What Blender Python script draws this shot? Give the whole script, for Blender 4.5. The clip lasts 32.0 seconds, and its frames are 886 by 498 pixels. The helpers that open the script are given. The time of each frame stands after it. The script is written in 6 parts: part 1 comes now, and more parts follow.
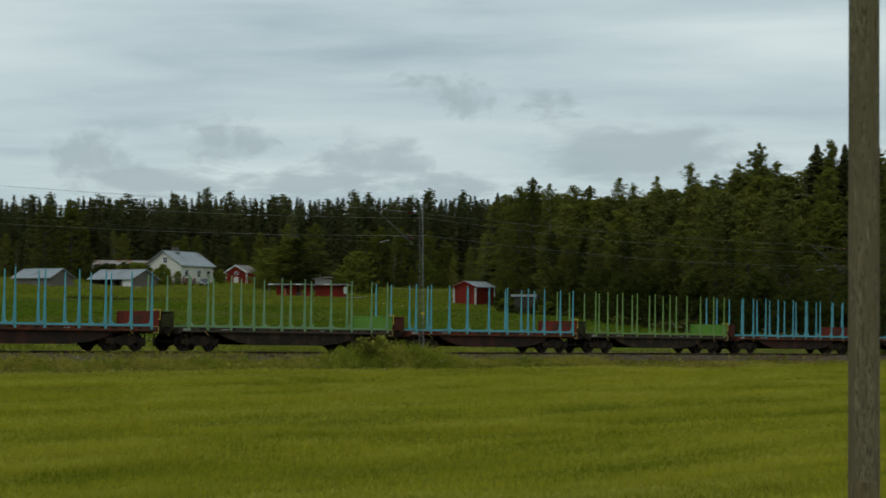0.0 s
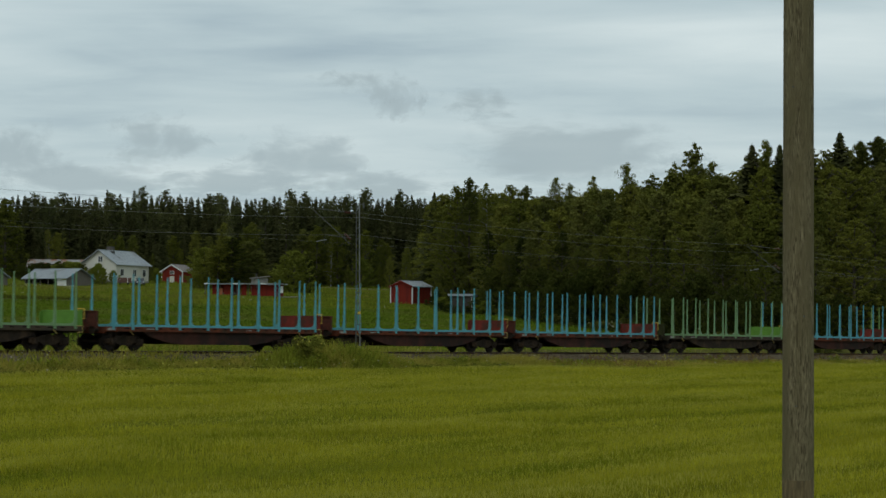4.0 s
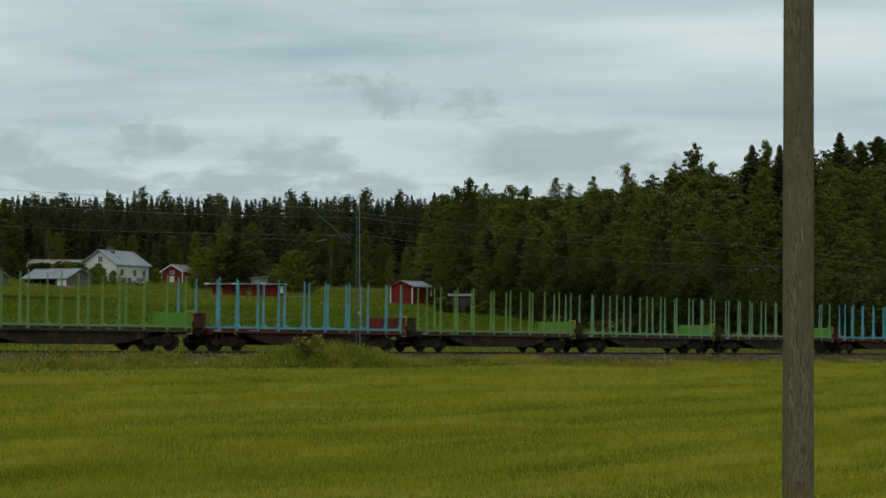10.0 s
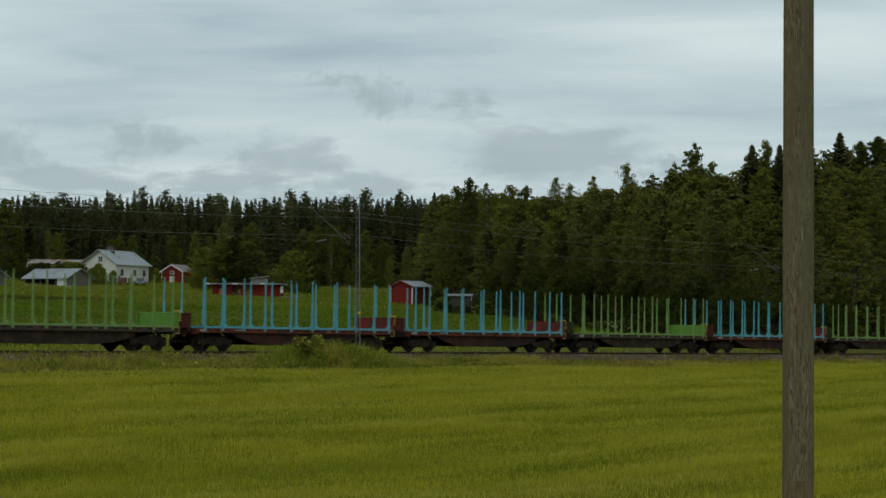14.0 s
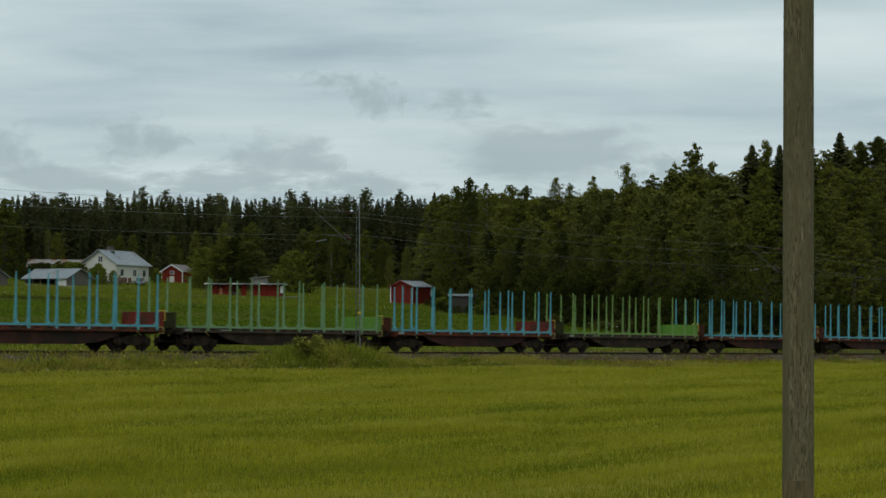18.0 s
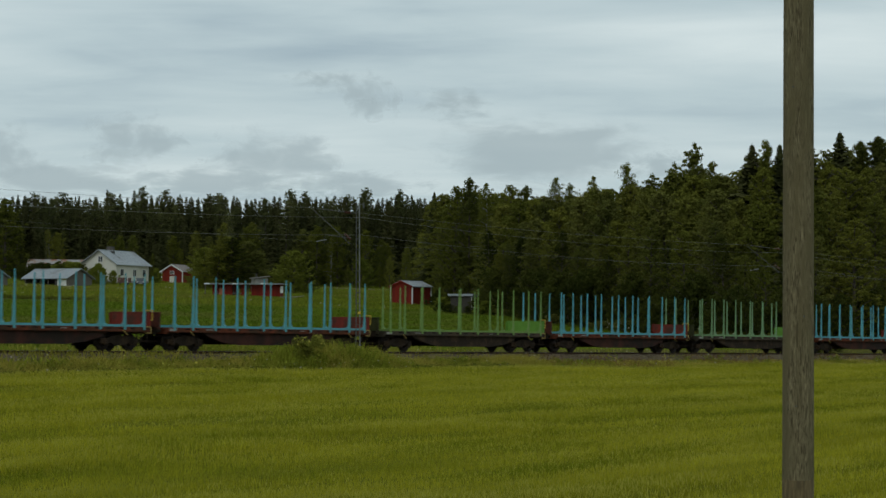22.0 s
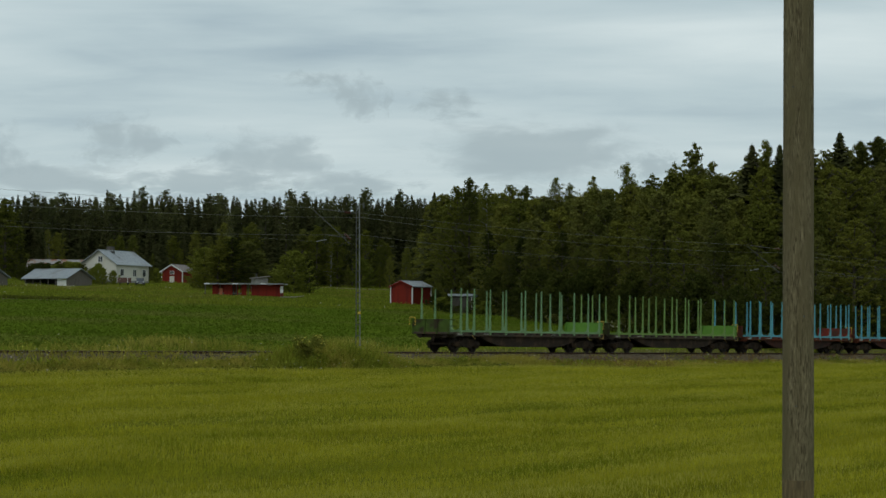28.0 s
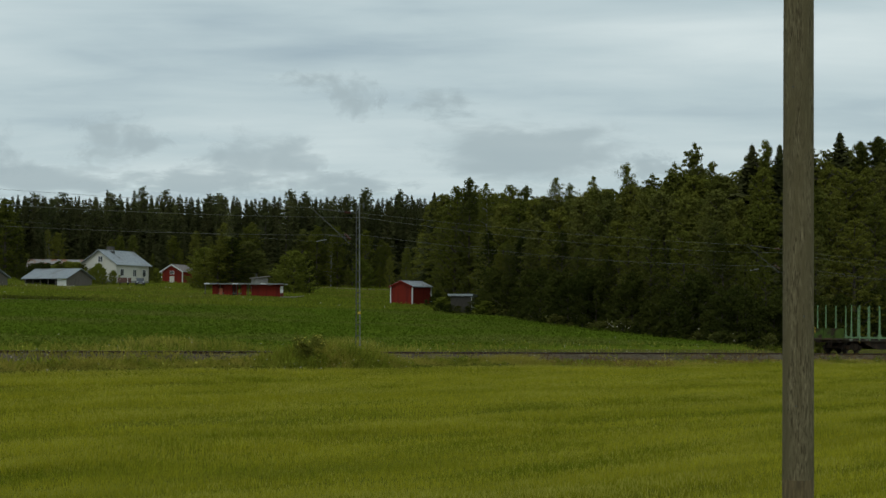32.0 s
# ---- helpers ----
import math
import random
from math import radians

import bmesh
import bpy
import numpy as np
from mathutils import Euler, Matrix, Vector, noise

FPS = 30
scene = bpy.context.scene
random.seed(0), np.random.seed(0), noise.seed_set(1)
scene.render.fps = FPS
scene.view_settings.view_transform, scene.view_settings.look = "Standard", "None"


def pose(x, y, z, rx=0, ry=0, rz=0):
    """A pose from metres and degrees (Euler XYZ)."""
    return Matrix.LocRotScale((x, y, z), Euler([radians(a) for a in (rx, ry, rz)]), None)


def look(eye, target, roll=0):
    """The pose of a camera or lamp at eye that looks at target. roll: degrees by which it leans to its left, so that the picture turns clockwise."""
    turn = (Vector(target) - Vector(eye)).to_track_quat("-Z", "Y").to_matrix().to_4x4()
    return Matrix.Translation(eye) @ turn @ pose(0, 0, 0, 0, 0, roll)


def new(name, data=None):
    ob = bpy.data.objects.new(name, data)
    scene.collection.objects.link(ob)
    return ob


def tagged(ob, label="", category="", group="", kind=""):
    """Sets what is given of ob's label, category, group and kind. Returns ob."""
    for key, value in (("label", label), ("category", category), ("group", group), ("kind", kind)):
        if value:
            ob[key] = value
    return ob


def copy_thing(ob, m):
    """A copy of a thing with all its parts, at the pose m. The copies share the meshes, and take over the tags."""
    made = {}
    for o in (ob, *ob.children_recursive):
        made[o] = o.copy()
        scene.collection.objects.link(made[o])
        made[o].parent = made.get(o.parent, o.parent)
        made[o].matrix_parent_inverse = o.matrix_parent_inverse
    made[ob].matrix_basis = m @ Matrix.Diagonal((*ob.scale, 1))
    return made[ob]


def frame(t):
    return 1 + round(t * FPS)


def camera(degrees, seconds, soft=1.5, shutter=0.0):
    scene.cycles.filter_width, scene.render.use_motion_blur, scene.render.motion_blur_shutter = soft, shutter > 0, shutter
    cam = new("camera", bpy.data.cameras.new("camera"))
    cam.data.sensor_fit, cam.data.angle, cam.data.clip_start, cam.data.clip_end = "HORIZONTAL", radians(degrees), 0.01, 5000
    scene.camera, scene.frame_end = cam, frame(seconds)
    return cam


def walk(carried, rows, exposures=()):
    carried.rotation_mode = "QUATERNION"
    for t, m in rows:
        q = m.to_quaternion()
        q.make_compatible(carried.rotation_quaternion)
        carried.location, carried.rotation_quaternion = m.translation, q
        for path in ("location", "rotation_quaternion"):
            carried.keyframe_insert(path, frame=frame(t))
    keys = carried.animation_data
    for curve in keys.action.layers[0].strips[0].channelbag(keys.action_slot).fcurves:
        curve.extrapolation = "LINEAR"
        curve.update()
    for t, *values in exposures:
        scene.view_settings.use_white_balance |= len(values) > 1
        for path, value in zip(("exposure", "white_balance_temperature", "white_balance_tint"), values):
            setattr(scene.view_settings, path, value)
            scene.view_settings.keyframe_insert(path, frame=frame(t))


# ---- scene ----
EYE = Vector((0.0, 0.0, 3.3))
cam = camera(24.98, 32.0, soft=1.5, shutter=0.3)


def aim(left):
    """The camera's pose, turned by so many degrees to the left of its final aim."""
    a = radians(left)
    return look(EYE, EYE + Vector((-math.sin(a), math.cos(a), math.tan(radians(2.088)))), 0.45)


walk(cam, [(t, aim(a)) for t, a in (
    (0.0, 1.813), (0.1, 1.28), (0.2, 0.84), (0.3, 0.5), (0.4, 0.213), (0.5, 0.02), (0.6, -0.033), (0.8, -0.04),
    (1.0, -0.027), (1.5, -0.01), (2.0, 0.0), (5.0, 0.0), (12.0, 0.0), (22.0, 0.0), (32.0, 0.0))])

# ---- light ----
world = bpy.data.worlds.new("overcast")
scene.world = world
world.use_nodes = True


def sky_nodes():
    nt = world.node_tree
    n, l = nt.nodes, nt.links
    bg = n["Background"]
    co = n.new("ShaderNodeTexCoord")
    sep = n.new("ShaderNodeSeparateXYZ")
    l.new(co.outputs["Generated"], sep.inputs[0])
    up = n.new("ShaderNodeMath")
    up.operation = "MAXIMUM"
    up.inputs[1].default_value = 0.0
    l.new(sep.outputs["Z"], up.inputs[0])
    add = n.new("ShaderNodeMath")
    add.operation = "ADD"
    add.inputs[1].default_value = 0.10
    l.new(up.outputs[0], add.inputs[0])
    comb = n.new("ShaderNodeCombineXYZ")
    for ax in "XY":
        d = n.new("ShaderNodeMath")
        d.operation = "DIVIDE"
        l.new(sep.outputs[ax], d.inputs[0])
        l.new(add.outputs[0], d.inputs[1])
        l.new(d.outputs[0], comb.inputs[ax])
    streak = n.new("ShaderNodeMapping")
    streak.inputs["Scale"].default_value = (0.46, 0.85, 1)
    streak.inputs["Rotation"].default_value = (0, 0, radians(-7))
    streak.inputs["Location"].default_value = (5.1, 2.35, 0)
    l.new(comb.outputs[0], streak.inputs[0])
    big = n.new("ShaderNodeTexNoise")
    big.inputs["Scale"].default_value = 1.15
    big.inputs["Detail"].default_value = 6
    big.inputs["Roughness"].default_value = 0.42
    big.inputs["Distortion"].default_value = 0.5
    l.new(streak.outputs[0], big.inputs["Vector"])
    ramp = n.new("ShaderNodeValToRGB")
    e = ramp.color_ramp.elements
    e[0].position, e[0].color = 0.33, (0.35, 0.455, 0.515, 1)
    e[1].position, e[1].color = 0.68, (0.71, 0.81, 0.815, 1)
    m = e.new(0.47)
    m.color = (0.52, 0.635, 0.665, 1)
    wisp = n.new("ShaderNodeMapping")
    wisp.inputs["Scale"].default_value = (0.9, 1.5, 1)
    wisp.inputs["Location"].default_value = (1.7, 4.2, 0)
    wisp.inputs["Rotation"].default_value = (0, 0, radians(12))
    l.new(comb.outputs[0], wisp.inputs[0])
    fine = n.new("ShaderNodeTexNoise")
    fine.inputs["Scale"].default_value = 2.6
    fine.inputs["Detail"].default_value = 9
    fine.inputs["Roughness"].default_value = 0.55
    fine.inputs["Distortion"].default_value = 0.3
    l.new(wisp.outputs[0], fine.inputs["Vector"])
    both = n.new("ShaderNodeMix")
    both.inputs["Factor"].default_value = 0.24
    l.new(big.outputs["Fac"], both.inputs[2])
    l.new(fine.outputs["Fac"], both.inputs[3])
    # broad rolls in the overcast, fading towards the horizon
    roll = n.new("ShaderNodeMath")
    roll.operation = "MULTIPLY_ADD"
    roll.inputs[1].default_value, roll.inputs[2].default_value = 15.5, 0.486
    l.new(sep.outputs["X"], roll.inputs[0])
    wave = n.new("ShaderNodeMath")
    wave.operation = "SINE"
    l.new(roll.outputs[0], wave.inputs[0])
    high = n.new("ShaderNodeMapRange")
    high.inputs[1].default_value, high.inputs[2].default_value = 0.085, 0.165
    high.inputs[3].default_value, high.inputs[4].default_value = 0.0, 0.06
    l.new(up.outputs[0], high.inputs[0])
    rolled = n.new("ShaderNodeMath")
    rolled.operation = "MULTIPLY_ADD"
    l.new(wave.outputs[0], rolled.inputs[0])
    l.new(high.outputs[0], rolled.inputs[1])
    l.new(both.outputs[0], rolled.inputs[2])
    l.new(rolled.outputs[0], ramp.inputs[0])
    sky = n.new("ShaderNodeTexSky")
    sky.sky_type = "NISHITA"
    sky.sun_disc = False
    sky.sun_elevation = radians(48)
    sky.sun_rotation = radians(150)
    dim = n.new("ShaderNodeVectorMath")
    dim.operation = "SCALE"
    dim.inputs["Scale"].default_value = 0.10
    l.new(sky.outputs[0], dim.inputs[0])
    mix = n.new("ShaderNodeMix")
    mix.data_type = "RGBA"
    mix.inputs["Factor"].default_value = 0.93
    l.new(dim.outputs[0], mix.inputs[6])
    l.new(ramp.outputs[0], mix.inputs[7])
    l.new(mix.outputs[2], bg.inputs["Color"])
    bg.inputs["Strength"].default_value = 0.935


sky_nodes()
sun = new("sun", bpy.data.lights.new("sun", "SUN"))
sun.data.energy = 0.6
sun.data.angle = radians(25)
sun.data.color = (1.0, 0.96, 0.9)
sun.matrix_world = look((0, 0, 60), (35, 60, -30))
scene.view_settings.exposure = 0.0

# ---- materials ----
MATS = {}


def mat(name, base, other=None, rough=0.7, scale=4.0, amount=0.6, bump=0.0, metal=0.0, stretch=(1, 1, 1), stain=None,
        stain_scale=0.4, stain_at=0.55, vary=0.0, island=False, translucent=0.0, world_space=False, detail=5.0, spec=0.5, distort=0.0, turn=0.0, tree=0.0):
    """A node material: two tones mixed by a noise, stains by a larger one, bump, and a change from piece to piece."""
    if name in MATS:
        return MATS[name]
    m = MATS[name] = bpy.data.materials.new(name)
    m.use_nodes = True
    nt = m.node_tree
    n, l = nt.nodes, nt.links
    b = n["Principled BSDF"]
    b.inputs["Roughness"].default_value = rough
    b.inputs["Metallic"].default_value = metal
    b.inputs["Specular IOR Level"].default_value = spec
    other = other or tuple(c * 0.6 for c in base)
    if world_space:
        co = n.new("ShaderNodeNewGeometry").outputs["Position"]
    else:
        co = n.new("ShaderNodeTexCoord").outputs["Object"]
    mp = n.new("ShaderNodeMapping")
    if turn:
        mp.vector_type = "TEXTURE"
        mp.inputs["Rotation"].default_value = (0, 0, radians(turn))
        stretch = tuple(1 / v for v in stretch)
    mp.inputs["Scale"].default_value = stretch
    l.new(co, mp.inputs[0])
    n1 = n.new("ShaderNodeTexNoise")
    n1.inputs["Scale"].default_value = scale
    n1.inputs["Detail"].default_value = detail
    n1.inputs["Distortion"].default_value = distort
    l.new(mp.outputs[0], n1.inputs["Vector"])
    r1 = n.new("ShaderNodeMapRange")
    r1.inputs[1].default_value, r1.inputs[2].default_value = 0.5 - 0.5 * (1.05 - amount), 0.5 + 0.5 * (1.05 - amount)
    l.new(n1.outputs["Fac"], r1.inputs[0])
    mx = n.new("ShaderNodeMix")
    mx.data_type = "RGBA"
    mx.inputs[6].default_value = (*base, 1)
    mx.inputs[7].default_value = (*other, 1)
    l.new(r1.outputs[0], mx.inputs["Factor"])
    out = mx.outputs[2]
    if stain:
        n2 = n.new("ShaderNodeTexNoise")
        n2.inputs["Scale"].default_value = stain_scale
        n2.inputs["Detail"].default_value = 4
        n2.inputs["Distortion"].default_value = 0.4
        l.new(mp.outputs[0], n2.inputs["Vector"])
        r2 = n.new("ShaderNodeMapRange")
        r2.inputs[1].default_value, r2.inputs[2].default_value = stain_at - 0.06, stain_at + 0.10
        l.new(n2.outputs["Fac"], r2.inputs[0])
        m2 = n.new("ShaderNodeMix")
        m2.data_type = "RGBA"
        m2.inputs[7].default_value = (*stain, 1)
        l.new(r2.outputs[0], m2.inputs["Factor"])
        l.new(out, m2.inputs[6])
        out = m2.outputs[2]
    if vary:
        if island:
            rnd = n.new("ShaderNodeNewGeometry").outputs["Random Per Island"]
        else:
            rnd = n.new("ShaderNodeObjectInfo").outputs["Random"]
        rr = n.new("ShaderNodeMapRange")
        rr.inputs[3].default_value, rr.inputs[4].default_value = 1 - vary, 1 + vary
        l.new(rnd, rr.inputs[0])
        hs = n.new("ShaderNodeHueSaturation")
        l.new(rr.outputs[0], hs.inputs["Value"])
        l.new(out, hs.inputs["Color"])
        out = hs.outputs[0]
    if tree:
        # some trees paler and yellower, some darker
        rnd = n.new("ShaderNodeObjectInfo").outputs["Random"]
        rr = n.new("ShaderNodeMapRange")
        rr.inputs[3].default_value, rr.inputs[4].default_value = 1 - tree, 1 + tree
        l.new(rnd, rr.inputs[0])
        rh = n.new("ShaderNodeMapRange")
        rh.inputs[3].default_value, rh.inputs[4].default_value = 0.512, 0.492
        l.new(rnd, rh.inputs[0])
        hs = n.new("ShaderNodeHueSaturation")
        l.new(rr.outputs[0], hs.inputs["Value"])
        l.new(rh.outputs[0], hs.inputs["Hue"])
        l.new(out, hs.inputs["Color"])
        out = hs.outputs[0]
    l.new(out, b.inputs["Base Color"])
    if bump:
        bp = n.new("ShaderNodeBump")
        bp.inputs["Strength"].default_value = min(1.0, bump)
        bp.inputs["Distance"].default_value = 0.03
        l.new(n1.outputs["Fac"], bp.inputs["Height"])
        l.new(bp.outputs[0], b.inputs["Normal"])
    if translucent:
        tr = n.new("ShaderNodeBsdfTranslucent")
        l.new(out, tr.inputs["Color"])
        ms = n.new("ShaderNodeMixShader")
        ms.inputs[0].default_value = translucent
        l.new(b.outputs[0], ms.inputs[1])
        l.new(tr.outputs[0], ms.inputs[2])
        l.new(ms.outputs[0], n["Material Output"].inputs["Surface"])
    return m


STAKE_BLUE = mat("blue_stake_paint", (0.10, 0.37, 0.41), (0.06, 0.25, 0.29), 0.6, 3, 0.5, stain=(0.10, 0.13, 0.12), stain_scale=1.2, stain_at=0.66)
STAKE_MINT = mat("mint_stake_paint", (0.175, 0.315, 0.135), (0.118, 0.215, 0.088), 0.5, 3, 0.5, stain=(0.10, 0.13, 0.08), stain_scale=1.2, stain_at=0.66)
STAKE_LIME = mat("lime_stake_paint", (0.168, 0.285, 0.058), (0.108, 0.195, 0.034), 0.5, 3, 0.5, stain=(0.10, 0.12, 0.06), stain_scale=1.2, stain_at=0.66)
END_GREEN = mat("green_end_paint", (0.128, 0.285, 0.042), (0.09, 0.20, 0.028), 0.6, 2, 0.5, stain=(0.05, 0.09, 0.03), stain_scale=0.9, stain_at=0.64, spec=0.15)
END_OLIVE = mat("olive_end_paint", (0.07, 0.115, 0.022), (0.04, 0.062, 0.014), 0.7, 3, 0.5, stain=(0.04, 0.03, 0.02), stain_scale=1.2, spec=0.08)
# rear walls between wagons: the gap's shade is put into these two tones
END_SHADED = mat("gap_shaded_olive_end", (0.048, 0.055, 0.020), (0.03, 0.032, 0.014), 0.8, 3, 0.5, stain=(0.035, 0.026, 0.018), stain_scale=1.2, spec=0.08)
END_RUST = mat("gap_shaded_rust_end", (0.115, 0.034, 0.020), (0.06, 0.02, 0.014), 0.8, 4, 0.6, stain=(0.035, 0.022, 0.016), stain_scale=1.4, stain_at=0.52, spec=0.15)
END_RED = mat("red_end_paint", (0.19, 0.034, 0.022), (0.12, 0.022, 0.015), 0.7, 3, 0.5, stain=(0.07, 0.03, 0.02), stain_scale=1.1, spec=0.08)
SILL_RED = mat("oxide_red_frame", (0.17, 0.05, 0.026), (0.09, 0.03, 0.018), 0.85, 3, 0.5, 0.2, stain=(0.06, 0.034, 0.022), stain_scale=0.9, stain_at=0.54, spec=0.08)
SILL_DARK = mat("sooty_frame_steel", (0.075, 0.062, 0.045), (0.04, 0.033, 0.025), 0.8, 3, 0.5, 0.2, stain=(0.075, 0.05, 0.032), stain_scale=0.9, spec=0.1)
GIRDER_RED = mat("grimy_red_girder", (0.085, 0.034, 0.024), (0.045, 0.022, 0.017), 0.9, 2.5, 0.6, 0.2, stain=(0.03, 0.022, 0.018), stain_scale=0.7, stain_at=0.52, spec=0.1)
UNDER = mat("brake_dust_steel", (0.045, 0.033, 0.023), (0.024, 0.018, 0.014), 0.9, 6, 0.5, 0.3, stain=(0.07, 0.045, 0.028), stain_scale=1.5, spec=0.1)
DECK = mat("weathered_deck_planks", (0.10, 0.08, 0.06), (0.05, 0.04, 0.03), 0.85, 6, 0.5, 0.3, stretch=(1, 6, 1), spec=0.1)
WHEEL = mat("worn_wheel_steel", (0.04, 0.03, 0.025), (0.02, 0.016, 0.013), 0.6, 5, 0.5, metal=0.3, spec=0.1)
TREAD = mat("bright_steel", (0.25, 0.24, 0.23), None, 0.35, 20, 0.4, metal=0.9)
YELLOW = mat("yellow_handrail_paint", (0.62, 0.42, 0.03), (0.4, 0.26, 0.02), 0.5, 6, 0.5)
WHITEP = mat("white_paint", (0.75, 0.75, 0.72), (0.6, 0.6, 0.57), 0.6, 5, 0.5)
BALLAST = mat("granite_ballast", (0.132, 0.106, 0.066), (0.060, 0.048, 0.030), 0.95, 9, 0.7, 0.8, vary=0.25, island=True, stain=(0.10, 0.074, 0.045), stain_scale=0.5, spec=0.1)
RAIL = mat("rusty_rail_steel", (0.07, 0.035, 0.022), (0.035, 0.02, 0.014), 0.7, 8, 0.5, 0.2, spec=0.1)
SLEEPER = mat("concrete_sleeper", (0.22, 0.21, 0.19), (0.13, 0.12, 0.11), 0.9, 8, 0.5, 0.3, vary=0.15, spec=0.1)
GALV = mat("galvanised_steel", (0.25, 0.25, 0.235), (0.15, 0.15, 0.14), 0.5, 5, 0.5, metal=0.5)
GALV_DARK = mat("tarnished_steel", (0.10, 0.10, 0.095), (0.05, 0.05, 0.045), 0.7, 5, 0.5)
WIRE = mat("oxidised_copper_wire", (0.19, 0.19, 0.165), (0.12, 0.12, 0.105), 0.5, 5, 0.5, metal=0.3)
INSUL = mat("brown_insulator_glaze", (0.10, 0.035, 0.022), None, 0.25, 5, 0.3)
BARK = mat("grey_brown_bark", (0.10, 0.08, 0.06), (0.04, 0.032, 0.026), 0.95, 5, 0.6, 0.6, stretch=(1, 1, 0.3))
BIRCH = mat("birch_bark", (0.28, 0.27, 0.25), (0.05, 0.045, 0.04), 0.85, 3, 0.75, 0.3, stretch=(1, 1, 3))
LEAF_A = mat("broadleaf_foliage", (0.141, 0.147, 0.025), (0.107, 0.112, 0.020), 0.55, 0.35, 0.6, vary=0.13, island=True, translucent=0.35, spec=0.0, tree=0.22)
LEAF_B = mat("birch_foliage", (0.156, 0.159, 0.031), (0.118, 0.122, 0.025), 0.55, 0.35, 0.6, vary=0.13, island=True, translucent=0.38, spec=0.0, tree=0.2)
LEAF_C = mat("willow_foliage", (0.124, 0.128, 0.031), (0.092, 0.098, 0.024), 0.55, 0.35, 0.6, vary=0.15, island=True, translucent=0.35, spec=0.0, tree=0.25)
# darker leaf tone: the shade at the foot of the forest, put into colour
LEAF_D = mat("shade_dark_foliage", (0.056, 0.064, 0.013), (0.038, 0.045, 0.010), 0.6, 0.35, 0.6, vary=0.12, island=True, translucent=0.3, spec=0.0, tree=0.25)
GARDEN = mat("garden_tree_foliage", (0.150, 0.166, 0.027), (0.112, 0.128, 0.021), 0.6, 0.35, 0.6, vary=0.13, island=True, translucent=0.3, spec=0.0, tree=0.15)
SHRUB = mat("yellow_green_shrub_leaves", (0.18, 0.20, 0.03), (0.13, 0.15, 0.022), 0.6, 0.5, 0.6, vary=0.15, island=True, translucent=0.3, spec=0.0)
NEEDLE = mat("spruce_needles", (0.074, 0.077, 0.029), (0.058, 0.061, 0.023), 0.8, 0.25, 0.6, vary=0.1, island=True, translucent=0.32, spec=0.0, tree=0.14)
FIRN = mat("dense_spruce_needles", (0.085, 0.088, 0.032), (0.056, 0.060, 0.022), 0.8, 0.25, 0.6, vary=0.15, island=True, translucent=0.12, spec=0.0, tree=0.15)
PINEN = mat("pine_needles", (0.092, 0.098, 0.036), (0.064, 0.070, 0.026), 0.7, 0.6, 0.6, vary=0.2, island=True, translucent=0.1, spec=0.0, tree=0.2)

# ---- mesh helpers ----


def arrays(name, verts, faces, material, slots=None):
    """A mesh from equal faces: verts (n, 3), faces (m, k)."""
    verts, faces = np.asarray(verts, np.float32), np.asarray(faces, np.int32)
    me = bpy.data.meshes.new(name)
    k = faces.shape[1]
    me.vertices.add(len(verts))
    me.vertices.foreach_set("co", verts.ravel())
    me.loops.add(faces.size)
    me.loops.foreach_set("vertex_index", faces.ravel())
    me.polygons.add(len(faces))
    me.polygons.foreach_set("loop_start", np.arange(0, faces.size, k, dtype=np.int32))
    for mm in (material if isinstance(material, (list, tuple)) else [material]):
        me.materials.append(mm)
    if slots is not None:
        me.polygons.foreach_set("material_index", np.asarray(slots, np.int32))
    me.update(calc_edges=True)
    return me


def finish(bm, name, material, smooth=False):
    me = bpy.data.meshes.new(name)
    bmesh.ops.recalc_face_normals(bm, faces=bm.faces)
    bm.to_mesh(me)
    bm.free()
    me.materials.append(material)
    if smooth:
        me.polygons.foreach_set("use_smooth", [True] * len(me.polygons))
    return me


def part(name, bm, material, parent, label="", at=None, smooth=False):
    """Links a bmesh (or a ready mesh) as one mesh object under a thing or a part."""
    me = bm if isinstance(bm, bpy.types.Mesh) else finish(bm, name, material, smooth)
    ob = new(name, me)
    ob.parent = parent
    if at is not None:
        ob.matrix_basis = at
    if label:
        ob["label"] = label
    return ob


def thing(name, at, label, category, group="", kind=""):
    ob = new(name)
    ob.empty_display_size = 0.3
    ob.matrix_basis = at
    return tagged(ob, label, category, group, kind)


def box(bm, x0, x1, y0, y1, z0, z1, bevel=0.0, m=None):
    r = bmesh.ops.create_cube(bm, size=1.0, matrix=Matrix.Translation(((x0 + x1) / 2, (y0 + y1) / 2, (z0 + z1) / 2)) @ Matrix.Diagonal((x1 - x0, y1 - y0, z1 - z0, 1)))
    vs = r["verts"]
    if bevel:
        es = list({e for v in vs for e in v.link_edges})
        rb = bmesh.ops.bevel(bm, geom=es, offset=bevel, segments=1, affect="EDGES")
        vs = rb["verts"]
    if m is not None:
        bmesh.ops.transform(bm, matrix=m, verts=vs)
    return bm


def boxm(*a, **k):
    return box(bmesh.new(), *a, **k)


def tube(bm, a, b, r0, r1=None, seg=8, caps=True):
    """A round bar from a to b."""
    a, b = Vector(a), Vector(b)
    q = (b - a).to_track_quat("Z", "Y").to_matrix().to_4x4()
    bmesh.ops.create_cone(bm, cap_ends=caps, segments=seg, radius1=r0, radius2=r0 if r1 is None else r1,
                          depth=(b - a).length, matrix=Matrix.Translation((a + b) / 2) @ q)
    return bm


